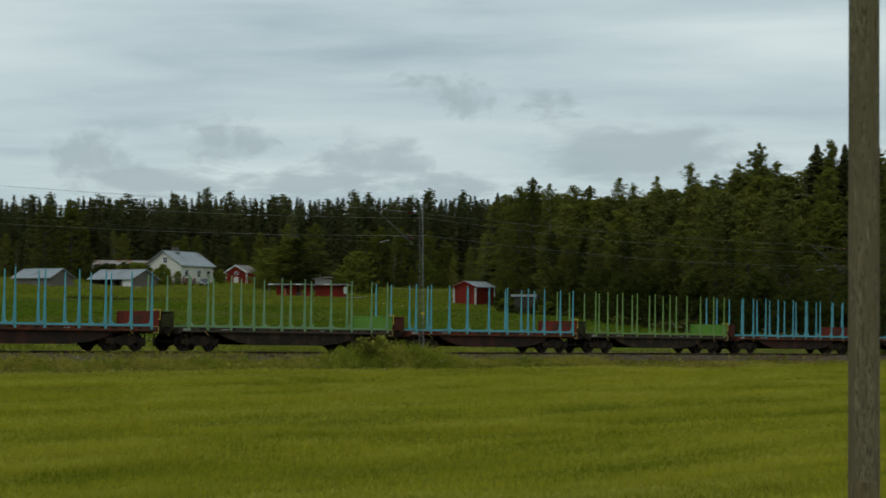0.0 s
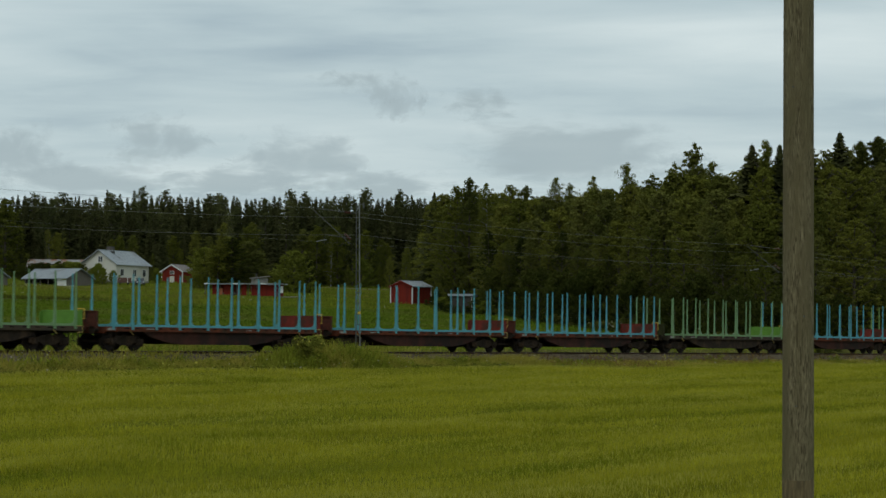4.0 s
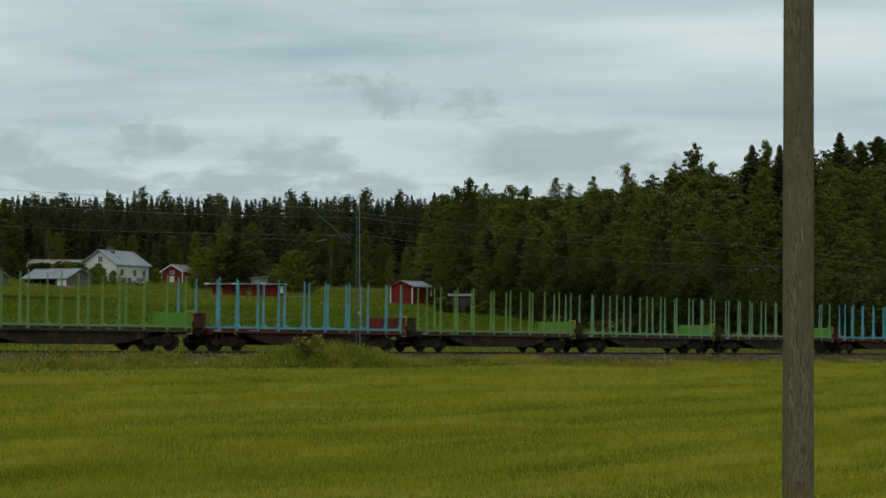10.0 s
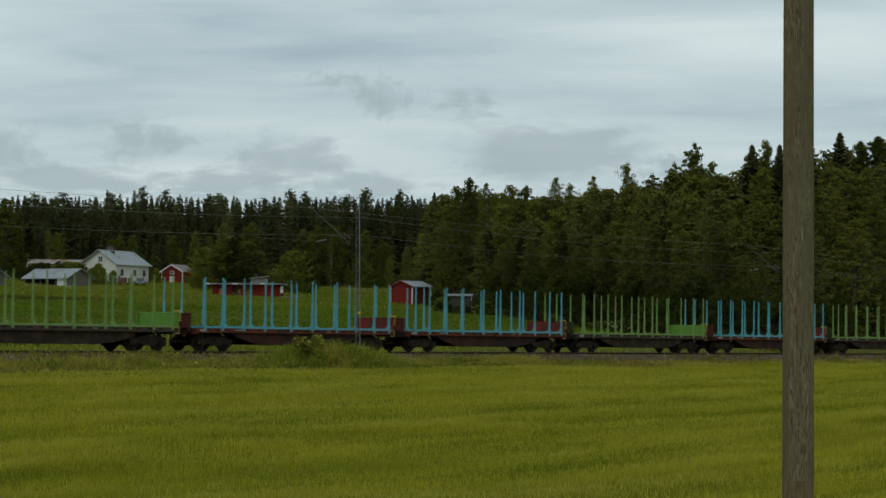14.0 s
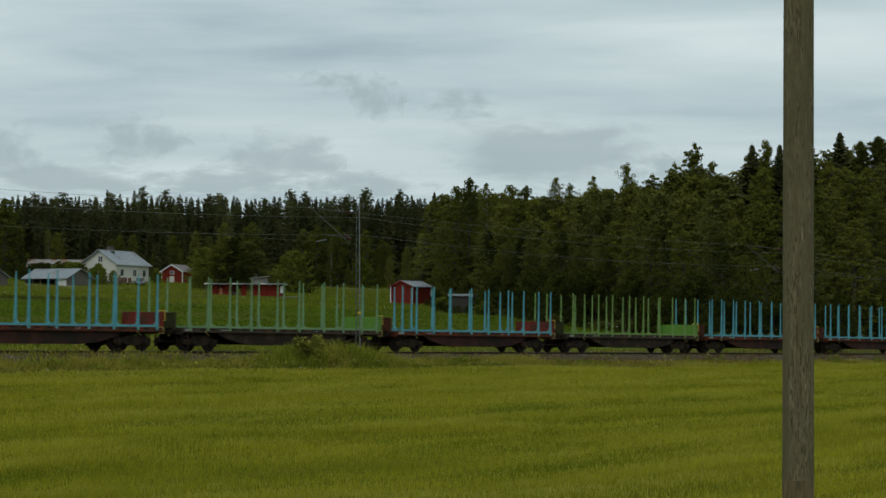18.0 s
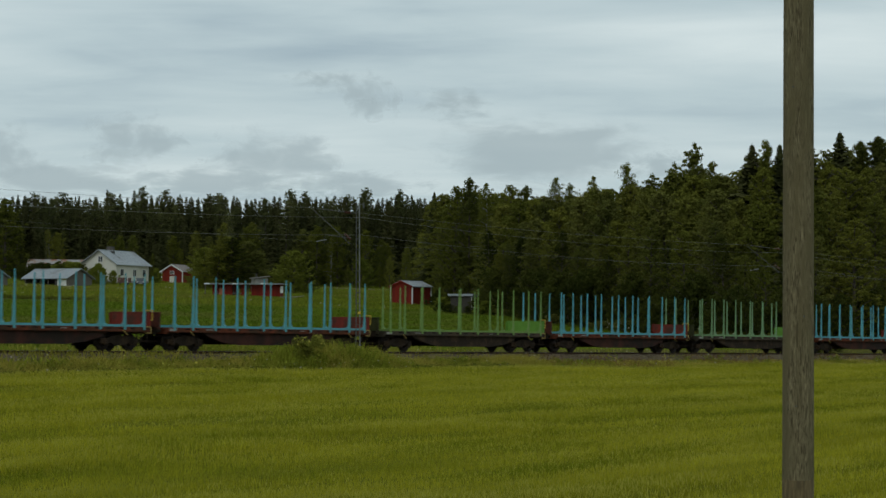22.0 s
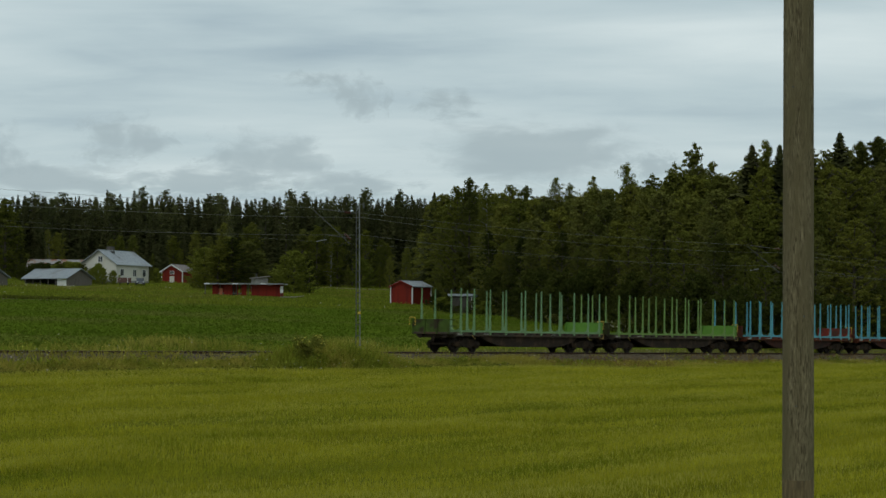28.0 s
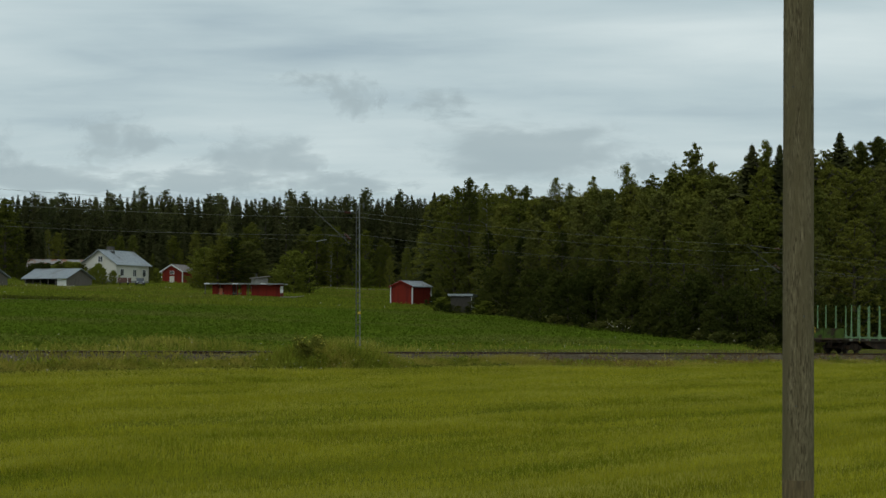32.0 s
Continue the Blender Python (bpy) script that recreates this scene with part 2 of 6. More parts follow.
def prism(bm, pts, axis, lo, hi):
    """A flat outline pushed along one axis: pts are pairs in the other two axes, in order."""
    def at(p, w):
        c = list(p)
        c.insert(axis, w)
        return bm.verts.new(c)
    a, b = [at(p, lo) for p in pts], [at(p, hi) for p in pts]
    n = len(pts)
    bm.faces.new(a)
    bm.faces.new(b[::-1])
    for i in range(n):
        bm.faces.new((a[i], b[i], b[(i + 1) % n], a[(i + 1) % n]))
    return bm


# ---- plan: the track runs from near (behind the left edge) to far, falling slightly ----
HEADING = 51.53
D = Vector((math.cos(radians(HEADING)), math.sin(radians(HEADING))))
N = Vector((-D.y, D.x))
C0 = Vector((-0.854, 121.35))
FALL = 0.00893


def rail_z(s):
    return 1.47 - FALL * max(-246.0, min(320.0, s))


def bend(s):
    """How far the track swings towards the field: straight at first, then a wide curve."""
    k = np.clip(s - 6.0, 0.0, 67.0)
    return -0.00037 * (k * k + 2 * 67.0 * np.maximum(s - 73.0, 0.0))


def turn_at(s):
    """Heading of the track in degrees."""
    return HEADING - math.degrees(math.atan(0.00074 * max(0.0, min(67.0, s - 6.0))))


def su(x, y):
    p = Vector((x, y)) - C0
    s = p.dot(D)
    return s, p.dot(N) - float(bend(s))


def xy(s, u):
    return C0 + D * s + N * (u + float(bend(s)))


def su_all(x, y):
    """The same for arrays."""
    s = (x - C0.x) * D.x + (y - C0.y) * D.y
    return s, (x - C0.x) * N.x + (y - C0.y) * N.y - bend(s)


def xy_all(s, u):
    w = u + bend(s)
    return C0.x + D.x * s + N.x * w, C0.y + D.y * s + N.y * w


def smooth(a, b, v):
    v = max(0.0, min(1.0, (v - a) / (b - a)))
    return v * v * (3 - 2 * v)


def hill(x, y):
    x, y = max(-130.0, min(110.0, x)), max(45.0, min(495.0, y))
    return -1.04 - 0.0384 * x + 0.01583 * y + 0.00002713 * x * y + 0.0000228 * y * y - 0.0000649 * x * x


def ground_z(x, y):
    s, u = su(x, y)
    top = rail_z(s) - 0.62
    if u < 0:
        soil = (0.185 - 0.00503 * max(-98.5, min(148.0, s))) * smooth(-61, -8.5, u)
        soil += (1.7 - soil) * smooth(20.3, 10.5, y) * smooth(-200, -30, -abs(x) * 0.2)
        w = smooth(-7.8, -3.6, u)
        return soil + (top - soil) * w + 0.05 * noise.noise((x * 0.2, y * 0.2, 0))
    far = hill(x, y) - 0.8 * math.exp(-((x + 74) / 22) ** 2 - ((y - 362) / 26) ** 2)
    w = smooth(10.3, 3.6, u)
    return far + (top - far) * w + 0.08 * noise.noise((x * 0.1, y * 0.1, 3))


LENS = 3540.0


def at_px(px, depth):
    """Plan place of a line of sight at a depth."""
    return (px - 784) / LENS * depth


SOIL_FIELD = mat("barley_stubble_soil", (0.17, 0.17, 0.018), (0.10, 0.11, 0.014), 0.9, 1.2, 0.6, 0.4, world_space=True, spec=0.0)
GRASS = mat("meadow_ground", (0.085, 0.105, 0.010), (0.055, 0.070, 0.008), 0.9, 0.9, 0.6, 0.5, world_space=True, stain=(0.115, 0.115, 0.02), stain_scale=0.05, spec=0.0)
CROP = mat("low_crop_ground", (0.105, 0.138, 0.012), (0.072, 0.098, 0.010), 0.85, 1.6, 0.6, 0.8, world_space=True, stain=(0.070, 0.085, 0.012), stain_scale=0.06, spec=0.0)
VERGE = mat("dry_verge_ground", (0.11, 0.10, 0.03), (0.06, 0.065, 0.018), 0.9, 1.5, 0.6, 0.4, world_space=True, spec=0.0)


def crop_end(x):
    return 264 + 0.525 * x + 9 * noise.noise((x * 0.03, 0, 0))


def build_ground():
    ss = np.concatenate([np.linspace(-3500, -260, 12), np.arange(-250, -112, 8), np.arange(-110, 130, 2.5), np.arange(132, 420, 8), np.linspace(430, 4200, 14)]) * 1.25
    us = np.concatenate([np.linspace(-2500, -110, 10), np.arange(-105, -72, 4), np.arange(-71, -10, 2.0), np.arange(-9, 10, 0.7), np.arange(11, 60, 2.5), np.arange(62, 200, 3.5), np.arange(202, 330, 7), np.linspace(340, 3500, 12)]) * 1.22
    vs, ii = [], []
    for s in ss:
        for u in us:
            p = xy(s, u)
            vs.append((p.x, p.y, ground_z(p.x, p.y)))
    nu = len(us)
    slots = []
    for i in range(len(ss) - 1):
        for j in range(nu - 1):
            a = i * nu + j
            ii.append((a, a + nu, a + nu + 1, a + 1))
            u, s = (us[j] + us[j + 1]) / 2, (ss[i] + ss[i + 1]) / 2
            p = xy(s, u)
            if u < -8.8:
                slots.append(0 if p.y > 20 else 1)
            elif u < 8.5:
                slots.append(3)
            else:
                slots.append(2 if p.y < crop_end(p.x) and p.x < 40 else 1)
    me = arrays("ground", vs, ii, [SOIL_FIELD, GRASS, CROP, VERGE], slots)
    me.polygons.foreach_set("use_smooth", [True] * len(me.polygons))
    return tagged(new("ground", me), "farmland rising from a flat barley field to a hill", "ground", kind="structure")


build_ground()

# ---- railway ----


def track_pose(s, u=0.0, dz=0.0):
    p = xy(s, u)
    return pose(p.x, p.y, rail_z(s) + dz, 0, math.degrees(math.atan(FALL)), turn_at(s))


def along(bm, outline):
    """A section, pairs across and up, drawn along the track."""
    prev = None
    for s in (-245.0, *range(6, 78, 4), 319.0):
        m = track_pose(s)
        ring = [bm.verts.new(m @ Vector((0, a, b))) for a, b in outline]
        if prev:
            n = len(ring)
            for i in range(n):
                bm.faces.new((prev[i], ring[i], ring[(i + 1) % n], prev[(i + 1) % n]))
        else:
            bm.faces.new(ring)
        prev = ring
    bm.faces.new(prev[::-1])


def build_track():
    ss = np.concatenate([np.arange(-250, -81, 10.0), np.arange(-80, 110, 0.6), np.arange(110, 331, 10.0)])
    rng = np.random.default_rng(5)
    prof = [(-3.25, -0.80), (-2.7, -0.55), (-2.15, -0.24), (-1.75, -0.10), (-1.42, -0.11), (-1.15, -0.19), (0, -0.22), (1.15, -0.19), (1.42, -0.11), (1.75, -0.10), (2.15, -0.24), (2.7, -0.55), (3.25, -0.80)]
    vs, fs = [], []
    for i, s in enumerate(ss):
        for u, z in prof:
            p = xy(s + rng.uniform(-0.1, 0.1), u + rng.uniform(-0.1, 0.1))
            vs.append((p.x, p.y, rail_z(s) + z + rng.uniform(-0.035, 0.035)))
    n = len(prof)
    for i in range(len(ss) - 1):
        for j in range(n - 1):
            a = i * n + j
            fs.append((a, a + n, a + n + 1, a + 1))
    bed = tagged(new("track_bed", arrays("track_bed", vs, fs, BALLAST)), "grey crushed-stone ballast bed of a railway track", "track bed", kind="structure")
    # loose stones on the shoulder that faces the field
    k = 10000
    s, u = rng.uniform(-52, 76, k), rng.uniform(-3.2, -1.5, k)
    zz = np.interp(u, [q[0] for q in prof], [q[1] for q in prof])
    r = rng.uniform(0.025, 0.06, k)
    base = np.array([(1, 0, 0), (0, 1, 0), (-1, 0, 0), (0, -1, 0), (0, 0, 1), (0, 0, -1)], float)
    tri = np.array([(0, 1, 4), (1, 2, 4), (2, 3, 4), (3, 0, 4), (1, 0, 5), (2, 1, 5), (3, 2, 5), (0, 3, 5)])
    P = np.stack([*xy_all(s, u), 1.47 - FALL * s + zz], 1)
    V = P[:, None, :] + base[None] * r[:, None, None] * rng.uniform(0.6, 1.3, (k, 6, 1))
    F = (tri[None] + np.arange(k)[:, None, None] * 6).reshape(-1, 3)
    part("ballast_stones", arrays("ballast_stones", V.reshape(-1, 3), F, BALLAST), None, bed)["kind"] = "stuff"
    railway = thing("railway_track", Matrix.Identity(4), "single railway track on concrete sleepers", "railway track", kind="structure")
    for side in (-1, 1):
        bm = bmesh.new()
        pr = [(-0.07, -0.172), (0.07, -0.172), (0.07, -0.16), (0.012, -0.14), (0.012, -0.045), (0.036, -0.03), (0.036, 0), (-0.036, 0), (-0.036, -0.03), (-0.012, -0.045), (-0.012, -0.14), (-0.07, -0.16)]
        along(bm, [(a + side * 0.80, b) for a, b in pr])
        part("rail", bm, RAIL, railway, "rust-brown steel rail")
        bm = bmesh.new()
        along(bm, [(side * 0.80 + a, b) for a, b in ((-0.03, 0.001), (0.03, 0.001), (0.03, 0.004), (-0.03, 0.004))])
        part("rail_head", bm, TREAD, railway, "shiny worn running surface")
    bm = bmesh.new()
    prism(bm, [(-0.15, -0.36), (0.15, -0.36), (0.11, -0.172), (-0.11, -0.172)], 1, -1.3, 1.3)
    me = finish(bm, "sleeper", SLEEPER)
    for i in range(235):
        part("sleeper", me, None, railway, at=track_pose(-57 + i * 0.6))


build_track()


# ---- overhead line ----
PALE_ARM = mat("pale_arm_steel", (0.36, 0.36, 0.34), None, 0.6, 5, 0.4)
GALV_MID = mat("dull_bracket_steel", (0.11, 0.11, 0.10), (0.065, 0.065, 0.06), 0.8, 5, 0.4, spec=0.1)


def mast(s, top):
    """A two-legged lattice mast beside the track with its bracket towards the track."""
    u = -3.5
    p = xy(s, u)
    z0 = ground_z(p.x, p.y)
    m = thing("catenary_mast", pose(p.x, p.y, z0, 0, -0.9, turn_at(s)), "slim lattice steel mast with a bracket over the track", "mast", "masts of the overhead line")
    h = top - z0
    part("footing", boxm(-0.35, 0.35, -0.3, 0.3, -0.4, 0.12, 0.04), SLEEPER, m, "concrete footing")
    for a, b, mm in ((-0.20, -0.13, GALV_DARK), (0.15, 0.10, GALV)):
        bm = bmesh.new()
        w = 0.028 if a > 0 else 0.020
        q = [(a - w, 0), (a + w, 0), (b + w * 0.85, h), (b - w * 0.85, h)]
        prism(bm, q, 1, -0.02, 0.02)
        part("leg", bm, mm, m, "pale galvanised leg" if a > 0 else "dark tarnished leg")
    for i in range(15):
        z = 0.35 + i * (h - 0.6) / 14
        w = 0.17 - 0.06 * z / h
        part("batten", boxm(-w - 0.03, w, -0.020, 0.020, z, z + 0.05), GALV_MID, m)
    part("marker_plate", boxm(-0.13, 0.13, -0.09, -0.07, 2.75, 2.9), YELLOW, m, "small yellow marker plate")
    rz = rail_z(s) - 0.08 - z0
    arm = bmesh.new()
    tube(arm, (0, 0.6, rz + 6.12), (0, 3.4, rz + 8.15), 0.02)
    part("bracket_tube", arm, GALV_MID, m, "slanting bracket tube")
    arm = bmesh.new()
    tube(arm, (0, 0.1, rz + 7.8), (0, 3.1, rz + 8.15), 0.012)
    part("tie_rod", arm, GALV_DARK, m)
    arm = bmesh.new()
    tube(arm, (0, 0.5, rz + 6.45), (0, 2.15, rz + 6.62), 0.016)
    part("register_arm", arm, GALV_DARK, m)
    arm = bmesh.new()
    tube(arm, (0, 2.35, rz + 6.40), (0, 3.1, rz + 6.30), 0.02)
    part("steady_arm", arm, PALE_ARM, m, "pale steady arm")
    for z in (6.05, 7.8):
        bm = bmesh.new()
        d = 0.6 if z < 7 else 0.1
        for i in range(5):
            yy = 0.58 + i * 0.09
            tube(bm, (0, yy, rz + z + (yy - 0.1) * d * 1.17), (0, yy + 0.05, rz + z + (yy - 0.05) * d * 1.17), 0.075, 0.05)
        part("insulator", bm, INSUL, m, "brown ribbed insulator")
    bm = bmesh.new()
    tube(bm, (0, -0.05, h - 0.1), (0, -0.45, h - 0.1), 0.02)
    tube(bm, (0, -0.4, h - 0.32), (0, -0.4, h - 0.02), 0.05)
    part("wire_holder", bm, GALV_DARK, m)
    return s, u, z0 + h


MASTS = (-75.2, -10.5, 37.6, 106.0, 174.0)
for ms in MASTS:
    mast(ms, rail_z(ms) + 8.32)


def wire(name, label, pts, r):
    cu = bpy.data.curves.new(name, "CURVE")
    cu.dimensions = "3D"
    cu.bevel_depth, cu.bevel_resolution = r, 1
    sp = cu.splines.new("POLY")
    sp.points.add(len(pts) - 1)
    for q, p in zip(sp.points, pts):
        q.co = (*p, 1)
    cu.materials.append(WIRE)
    return tagged(new(name, cu), label, "wire", "wires of the overhead line")


def spans(u, dz, sag):
    pts = []
    for a, b in zip(MASTS, MASTS[1:]):
        for i in range(13):
            k = i / 12
            s = a + (b - a) * k
            p = xy(s, u)
            pts.append((p.x, p.y, rail_z(a) * (1 - k) + rail_z(b) * k - 0.08 + dz - 4 * sag * (b - a) ** 2 * k * (1 - k)))
    return pts


wire("contact_wire", "taut contact wire over the railway track", spans(-0.3, 6.3, 0.0), 0.0032)
wire("messenger_wire", "sagging messenger wire over the railway track", spans(-0.3, 8.2, 0.00011), 0.0075)
wire("return_wire", "upper return wire along the masts", spans(-3.7, 7.57, 0.0002), 0.0075)
wire("return_wire", "lower return wire along the masts", spans(-3.7, 6.6, 0.0002), 0.0075)

# ---- timber wagons ----
# near-black for the shade inside the sill's openings, painted on flat plates
SLOT = mat("slot_shade", (0.02, 0.016, 0.013), None, 0.95, 4, 0.4, spec=0.05)
LEVER = mat("faded_lever_paint", (0.42, 0.30, 0.07), (0.25, 0.17, 0.05), 0.7, 8, 0.5)
STENCIL = mat("chalky_stencil_paint", (0.32, 0.30, 0.27), None, 0.8, 6, 0.5)
BODY, PITCH, SPEED = 15.86, 17.24, 12.72
RIDE = 0.07
STAKE_AT = (0.465, 1.775, 3.395, 5.025, 7.065, 8.795, 10.835, 12.465, 14.085, 15.395)
WHEELSETS = []


def stake_mesh(material):
    """One stake: a tapered hollow-looking post with a flared foot and a pocket below the deck edge."""
    bm = bmesh.new()
    prism(bm, [(-0.07, 1.02), (0.07, 1.02), (0.07, 1.24), (-0.07, 1.24)], 1, -0.05, 0.05)
    for x in (-1, 1):
        q = [(0.0, 1.16), (x * 0.10, 1.16), (x * 0.085, 1.45), (x * 0.062, 2.2), (x * 0.020, 3.83), (0.0, 3.83)]
        prism(bm, q if x < 0 else q[::-1], 1, -0.026, 0.026)
    prism(bm, [(-0.022, 1.20), (0.022, 1.20), (0.008, 3.75), (-0.008, 3.75)], 1, -0.044, -0.024)
    return finish(bm, "stake", material)


def bolster_mesh(material):
    """The cross beam between two stakes, curved up into both."""
    bm = bmesh.new()
    q = [(-1.48, 1.17), (1.48, 1.17), (1.48, 1.55), (1.44, 1.39), (1.32, 1.30), (1.05, 1.28), (-1.05, 1.28), (-1.32, 1.30), (-1.44, 1.39), (-1.48, 1.55)]
    prism(bm, q, 0, -0.05, 0.05)
    return finish(bm, "bolster", material)


def wheelset_mesh():
    bm = bmesh.new()
    tube(bm, (0, -0.98, 0), (0, 0.98, 0), 0.085, seg=10)
    for s in (-1, 1):
        tube(bm, (0, s * 0.765, 0), (0, s * 0.84, 0), 0.455, 0.445, seg=24)
        tube(bm, (0, s * 0.735, 0), (0, s * 0.765, 0), 0.485, seg=24)
        tube(bm, (0, s * 0.84, 0), (0, s * 0.87, 0), 0.40, 0.36, seg=20)
        for k in range(4):
            a = k * math.pi / 2
            box(bm, 0.2, 0.3, -0.05, 0.05, -0.03, 0.03, m=Matrix.Translation((0, s * 0.87, 0)) @ Matrix.Rotation(a, 4, "Y"))
    return finish(bm, "wheelset", WHEEL)


def bogie_mesh():
    bm = bmesh.new()
    for s in (-1, 1):
        q = [(-1.27, 0.40), (-1.27, 0.62), (-0.8, 0.66), (-0.45, 0.78), (0.45, 0.78), (0.8, 0.66), (1.27, 0.62), (1.27, 0.40), (0.55, 0.42), (0.35, 0.30), (-0.35, 0.30), (-0.55, 0.42)]
        prism(bm, q, 1, s * 1.02 - 0.07, s * 1.02 + 0.07)
        for x in (-0.9, 0.9):
            box(bm, x - 0.17, x + 0.17, s * 1.05 - 0.1, s * 1.05 + 0.1, 0.3, 0.62, 0.03)
            tube(bm, (x, s * 1.05, 0.46), (x, s * 1.2, 0.46), 0.11, seg=10)
        for x in (-0.16, 0.0, 0.16):
            tube(bm, (x, s * 1.05, 0.36), (x, s * 1.05, 0.72), 0.07, seg=8)
    box(bm, -0.22, 0.22, -1.05, 1.05, 0.5, 0.85, 0.03)
    for x in (-1.22, 1.22):
        box(bm, x - 0.05, x + 0.05, -1.0, 1.0, 0.45, 0.57)
    for x in (-1.42, -0.4, 0.4, 1.42):
        for s in (-1, 1):
            box(bm, x - 0.04, x + 0.04, s * 0.8 - 0.05, s * 0.8 + 0.05, 0.25, 0.7)
    return finish(bm, "bogie_frame", UNDER)


SHARED = {"wheelset": wheelset_mesh(), "bogie": bogie_mesh()}


def wagon(kind, label, last=False):
    blue = kind == "blue"
    paint = {"blue": STAKE_BLUE, "mint": STAKE_MINT, "lime": STAKE_LIME}[kind]
    sill = SILL_RED if blue else SILL_DARK
    endm = END_RED if blue else END_GREEN
    w = thing("timber_wagon", Matrix.Identity(4), label, "freight wagon", "wagons of the timber train")
    h = BODY / 2
    part("deck", boxm(-h + 0.1, h - 0.1, -1.425, 1.425, 1.10, 1.165), DECK, w, "worn dark deck")
    for s in (-1, 1):
        bm = bmesh.new()
        prism(bm, [(-h, 0.93), (h, 0.93), (h, 1.16), (-h, 1.16)], 1, s * 1.49 - 0.06, s * 1.49 + 0.06)
        for x in np.arange(-h + 0.7, h, 1.56):
            box(bm, x - 0.03, x + 0.03, s * 1.51 - 0.06, s * 1.51 + 0.06, 0.90, 1.12)
        part("side_sill", bm, sill, w, "oxide-red side sill" if blue else "sooty side sill")
        bm = bmesh.new()
        prism(bm, [(-h + 2.7, 0.93), (-h + 3.08, 0.70), (-3.7, 0.42), (-2.46, 0.30), (2.46, 0.30), (3.7, 0.42), (h - 3.08, 0.70), (h - 2.7, 0.93)], 1, s * 1.30 - 0.05, s * 1.30 + 0.05)
        prism(bm, [(-h + 3.08, 0.68), (-3.7, 0.40), (-2.46, 0.28), (2.46, 0.28), (3.7, 0.40), (h - 3.08, 0.68), (h - 3.08, 0.71), (3.7, 0.43), (2.46, 0.31), (-2.46, 0.31), (-3.7, 0.43), (-h + 3.08, 0.71)], 1, s * 1.30 - 0.11, s * 1.30 + 0.11)
        part("fish_belly_girder", bm, GIRDER_RED if blue else UNDER, w, "deep fish-bellied girder")
    part("centre_sill", boxm(-h + 0.05, h - 0.05, -0.2, 0.2, 0.78, 1.10), UNDER, w)
    for x in (-h + 0.06, h - 0.06):
        part("headstock", boxm(x - 0.08, x + 0.08, -1.425, 1.425, 0.82, 1.16, 0.02), sill, w)
    st, bo = stake_mesh(paint), bolster_mesh(paint)
    for x in STAKE_AT:
        part("bolster", bo, None, w, at=pose(x - h, 0, 0))
        for s in (-1, 1):
            part("stake", st, None, w, at=pose(x - h, s * 1.535, 0, 0, 0, 0 if s < 0 else 180))
    # end walls with ribs outside, short wings along the sides
    wing = 0.10 if blue else 0.16
    for s in ((1,) if last else (-1, 1)):
        # rear walls take the darker tones that hold the gap's shade
        endc = endm if s > 0 else (END_RUST if blue else END_SHADED)
        h = BODY / 2 + (0.48 if s < 0 else 0.0)
        bm = boxm(min(s * (h - 0.05), s * h), max(s * (h - 0.05), s * h), -1.45, 1.45, 1.16, 1.88)
        end = part("end_wall", bm, endc, w, ("dull red" if blue else ("shade-darkened olive" if s < 0 else "bright green")) + " steel end wall")
        for y in (-1.40, -0.48, 0.48, 1.40):
            bm = boxm(min(s * h, s * (h + 0.07)), max(s * h, s * (h + 0.07)), y - 0.05, y + 0.05, 1.05, 1.88)
            part("rib", bm, endc, end)
        bm = boxm(min(s * (h - 0.07), s * (h + 0.08)), max(s * (h - 0.07), s * (h + 0.08)), -1.48, 1.48, 1.88, 1.94, 0.015)
        part("top_rail", bm, endc, end)
        if s > 0:
            for y in (-1, 1):
                bm = boxm(h - 0.05 - wing, h - 0.055, y * 1.43 - 0.02, y * 1.43 + 0.02, 1.165, 1.88)
                part("wing_plate", bm, endc, end)
    h = BODY / 2
    for s in (-1, 1):
        # yellow handrails
        for y in (-1.2,) if s > 0 else ():
            bm = bmesh.new()
            x = s * (h + 0.16)
            tube(bm, (x, y - 0.25, 1.5), (x, y - 0.25, 2.02), 0.026, seg=6)
            tube(bm, (x, y + 0.2, 1.7), (x, y + 0.2, 2.02), 0.026, seg=6)
            tube(bm, (x, y - 0.27, 2.02), (x, y + 0.22, 2.02), 0.026, seg=6)
            tube(bm, (s * (h + 0.05), y - 0.25, 1.52), (x, y - 0.25, 1.52), 0.02, seg=6)
            part("handrail", bm, YELLOW, w, "yellow handrail")
        bm = bmesh.new()
        tube(bm, (s * (h - 0.3), -1.58, 0.88), (s * (h - 0.3), -1.58, 0.45), 0.02, seg=6)
        tube(bm, (s * (h - 0.65), -1.58, 0.88), (s * (h - 0.65), -1.58, 0.45), 0.02, seg=6)
        box(bm, min(s * (h - 0.68), s * (h - 0.27)), max(s * (h - 0.68), s * (h - 0.27)), -1.66, -1.50, 0.43, 0.46)
        part("step_iron", bm, UNDER, w)
        for y in (-0.95, 0.95):
            bm = bmesh.new()
            tube(bm, (s * h, y, 1.0), (s * (h + 0.36), y, 1.0), 0.11, 0.09, seg=12)
            tube(bm, (s * (h + 0.36), y, 1.0), (s * (h + 0.40), y, 1.0), 0.22, seg=14)
            part("buffer", bm, UNDER, w)
        bm = bmesh.new()
        tube(bm, (s * h, 0, 0.95), (s * (h + 0.5), 0, 0.93), 0.05, seg=6)
        tube(bm, (s * (h + 0.42), 0, 0.95), (s * (h + 0.46), 0, 0.55), 0.035, seg=6)
        part("coupling", bm, UNDER, w)
    for x in (-1.2, 0.2):
        bm = bmesh.new()
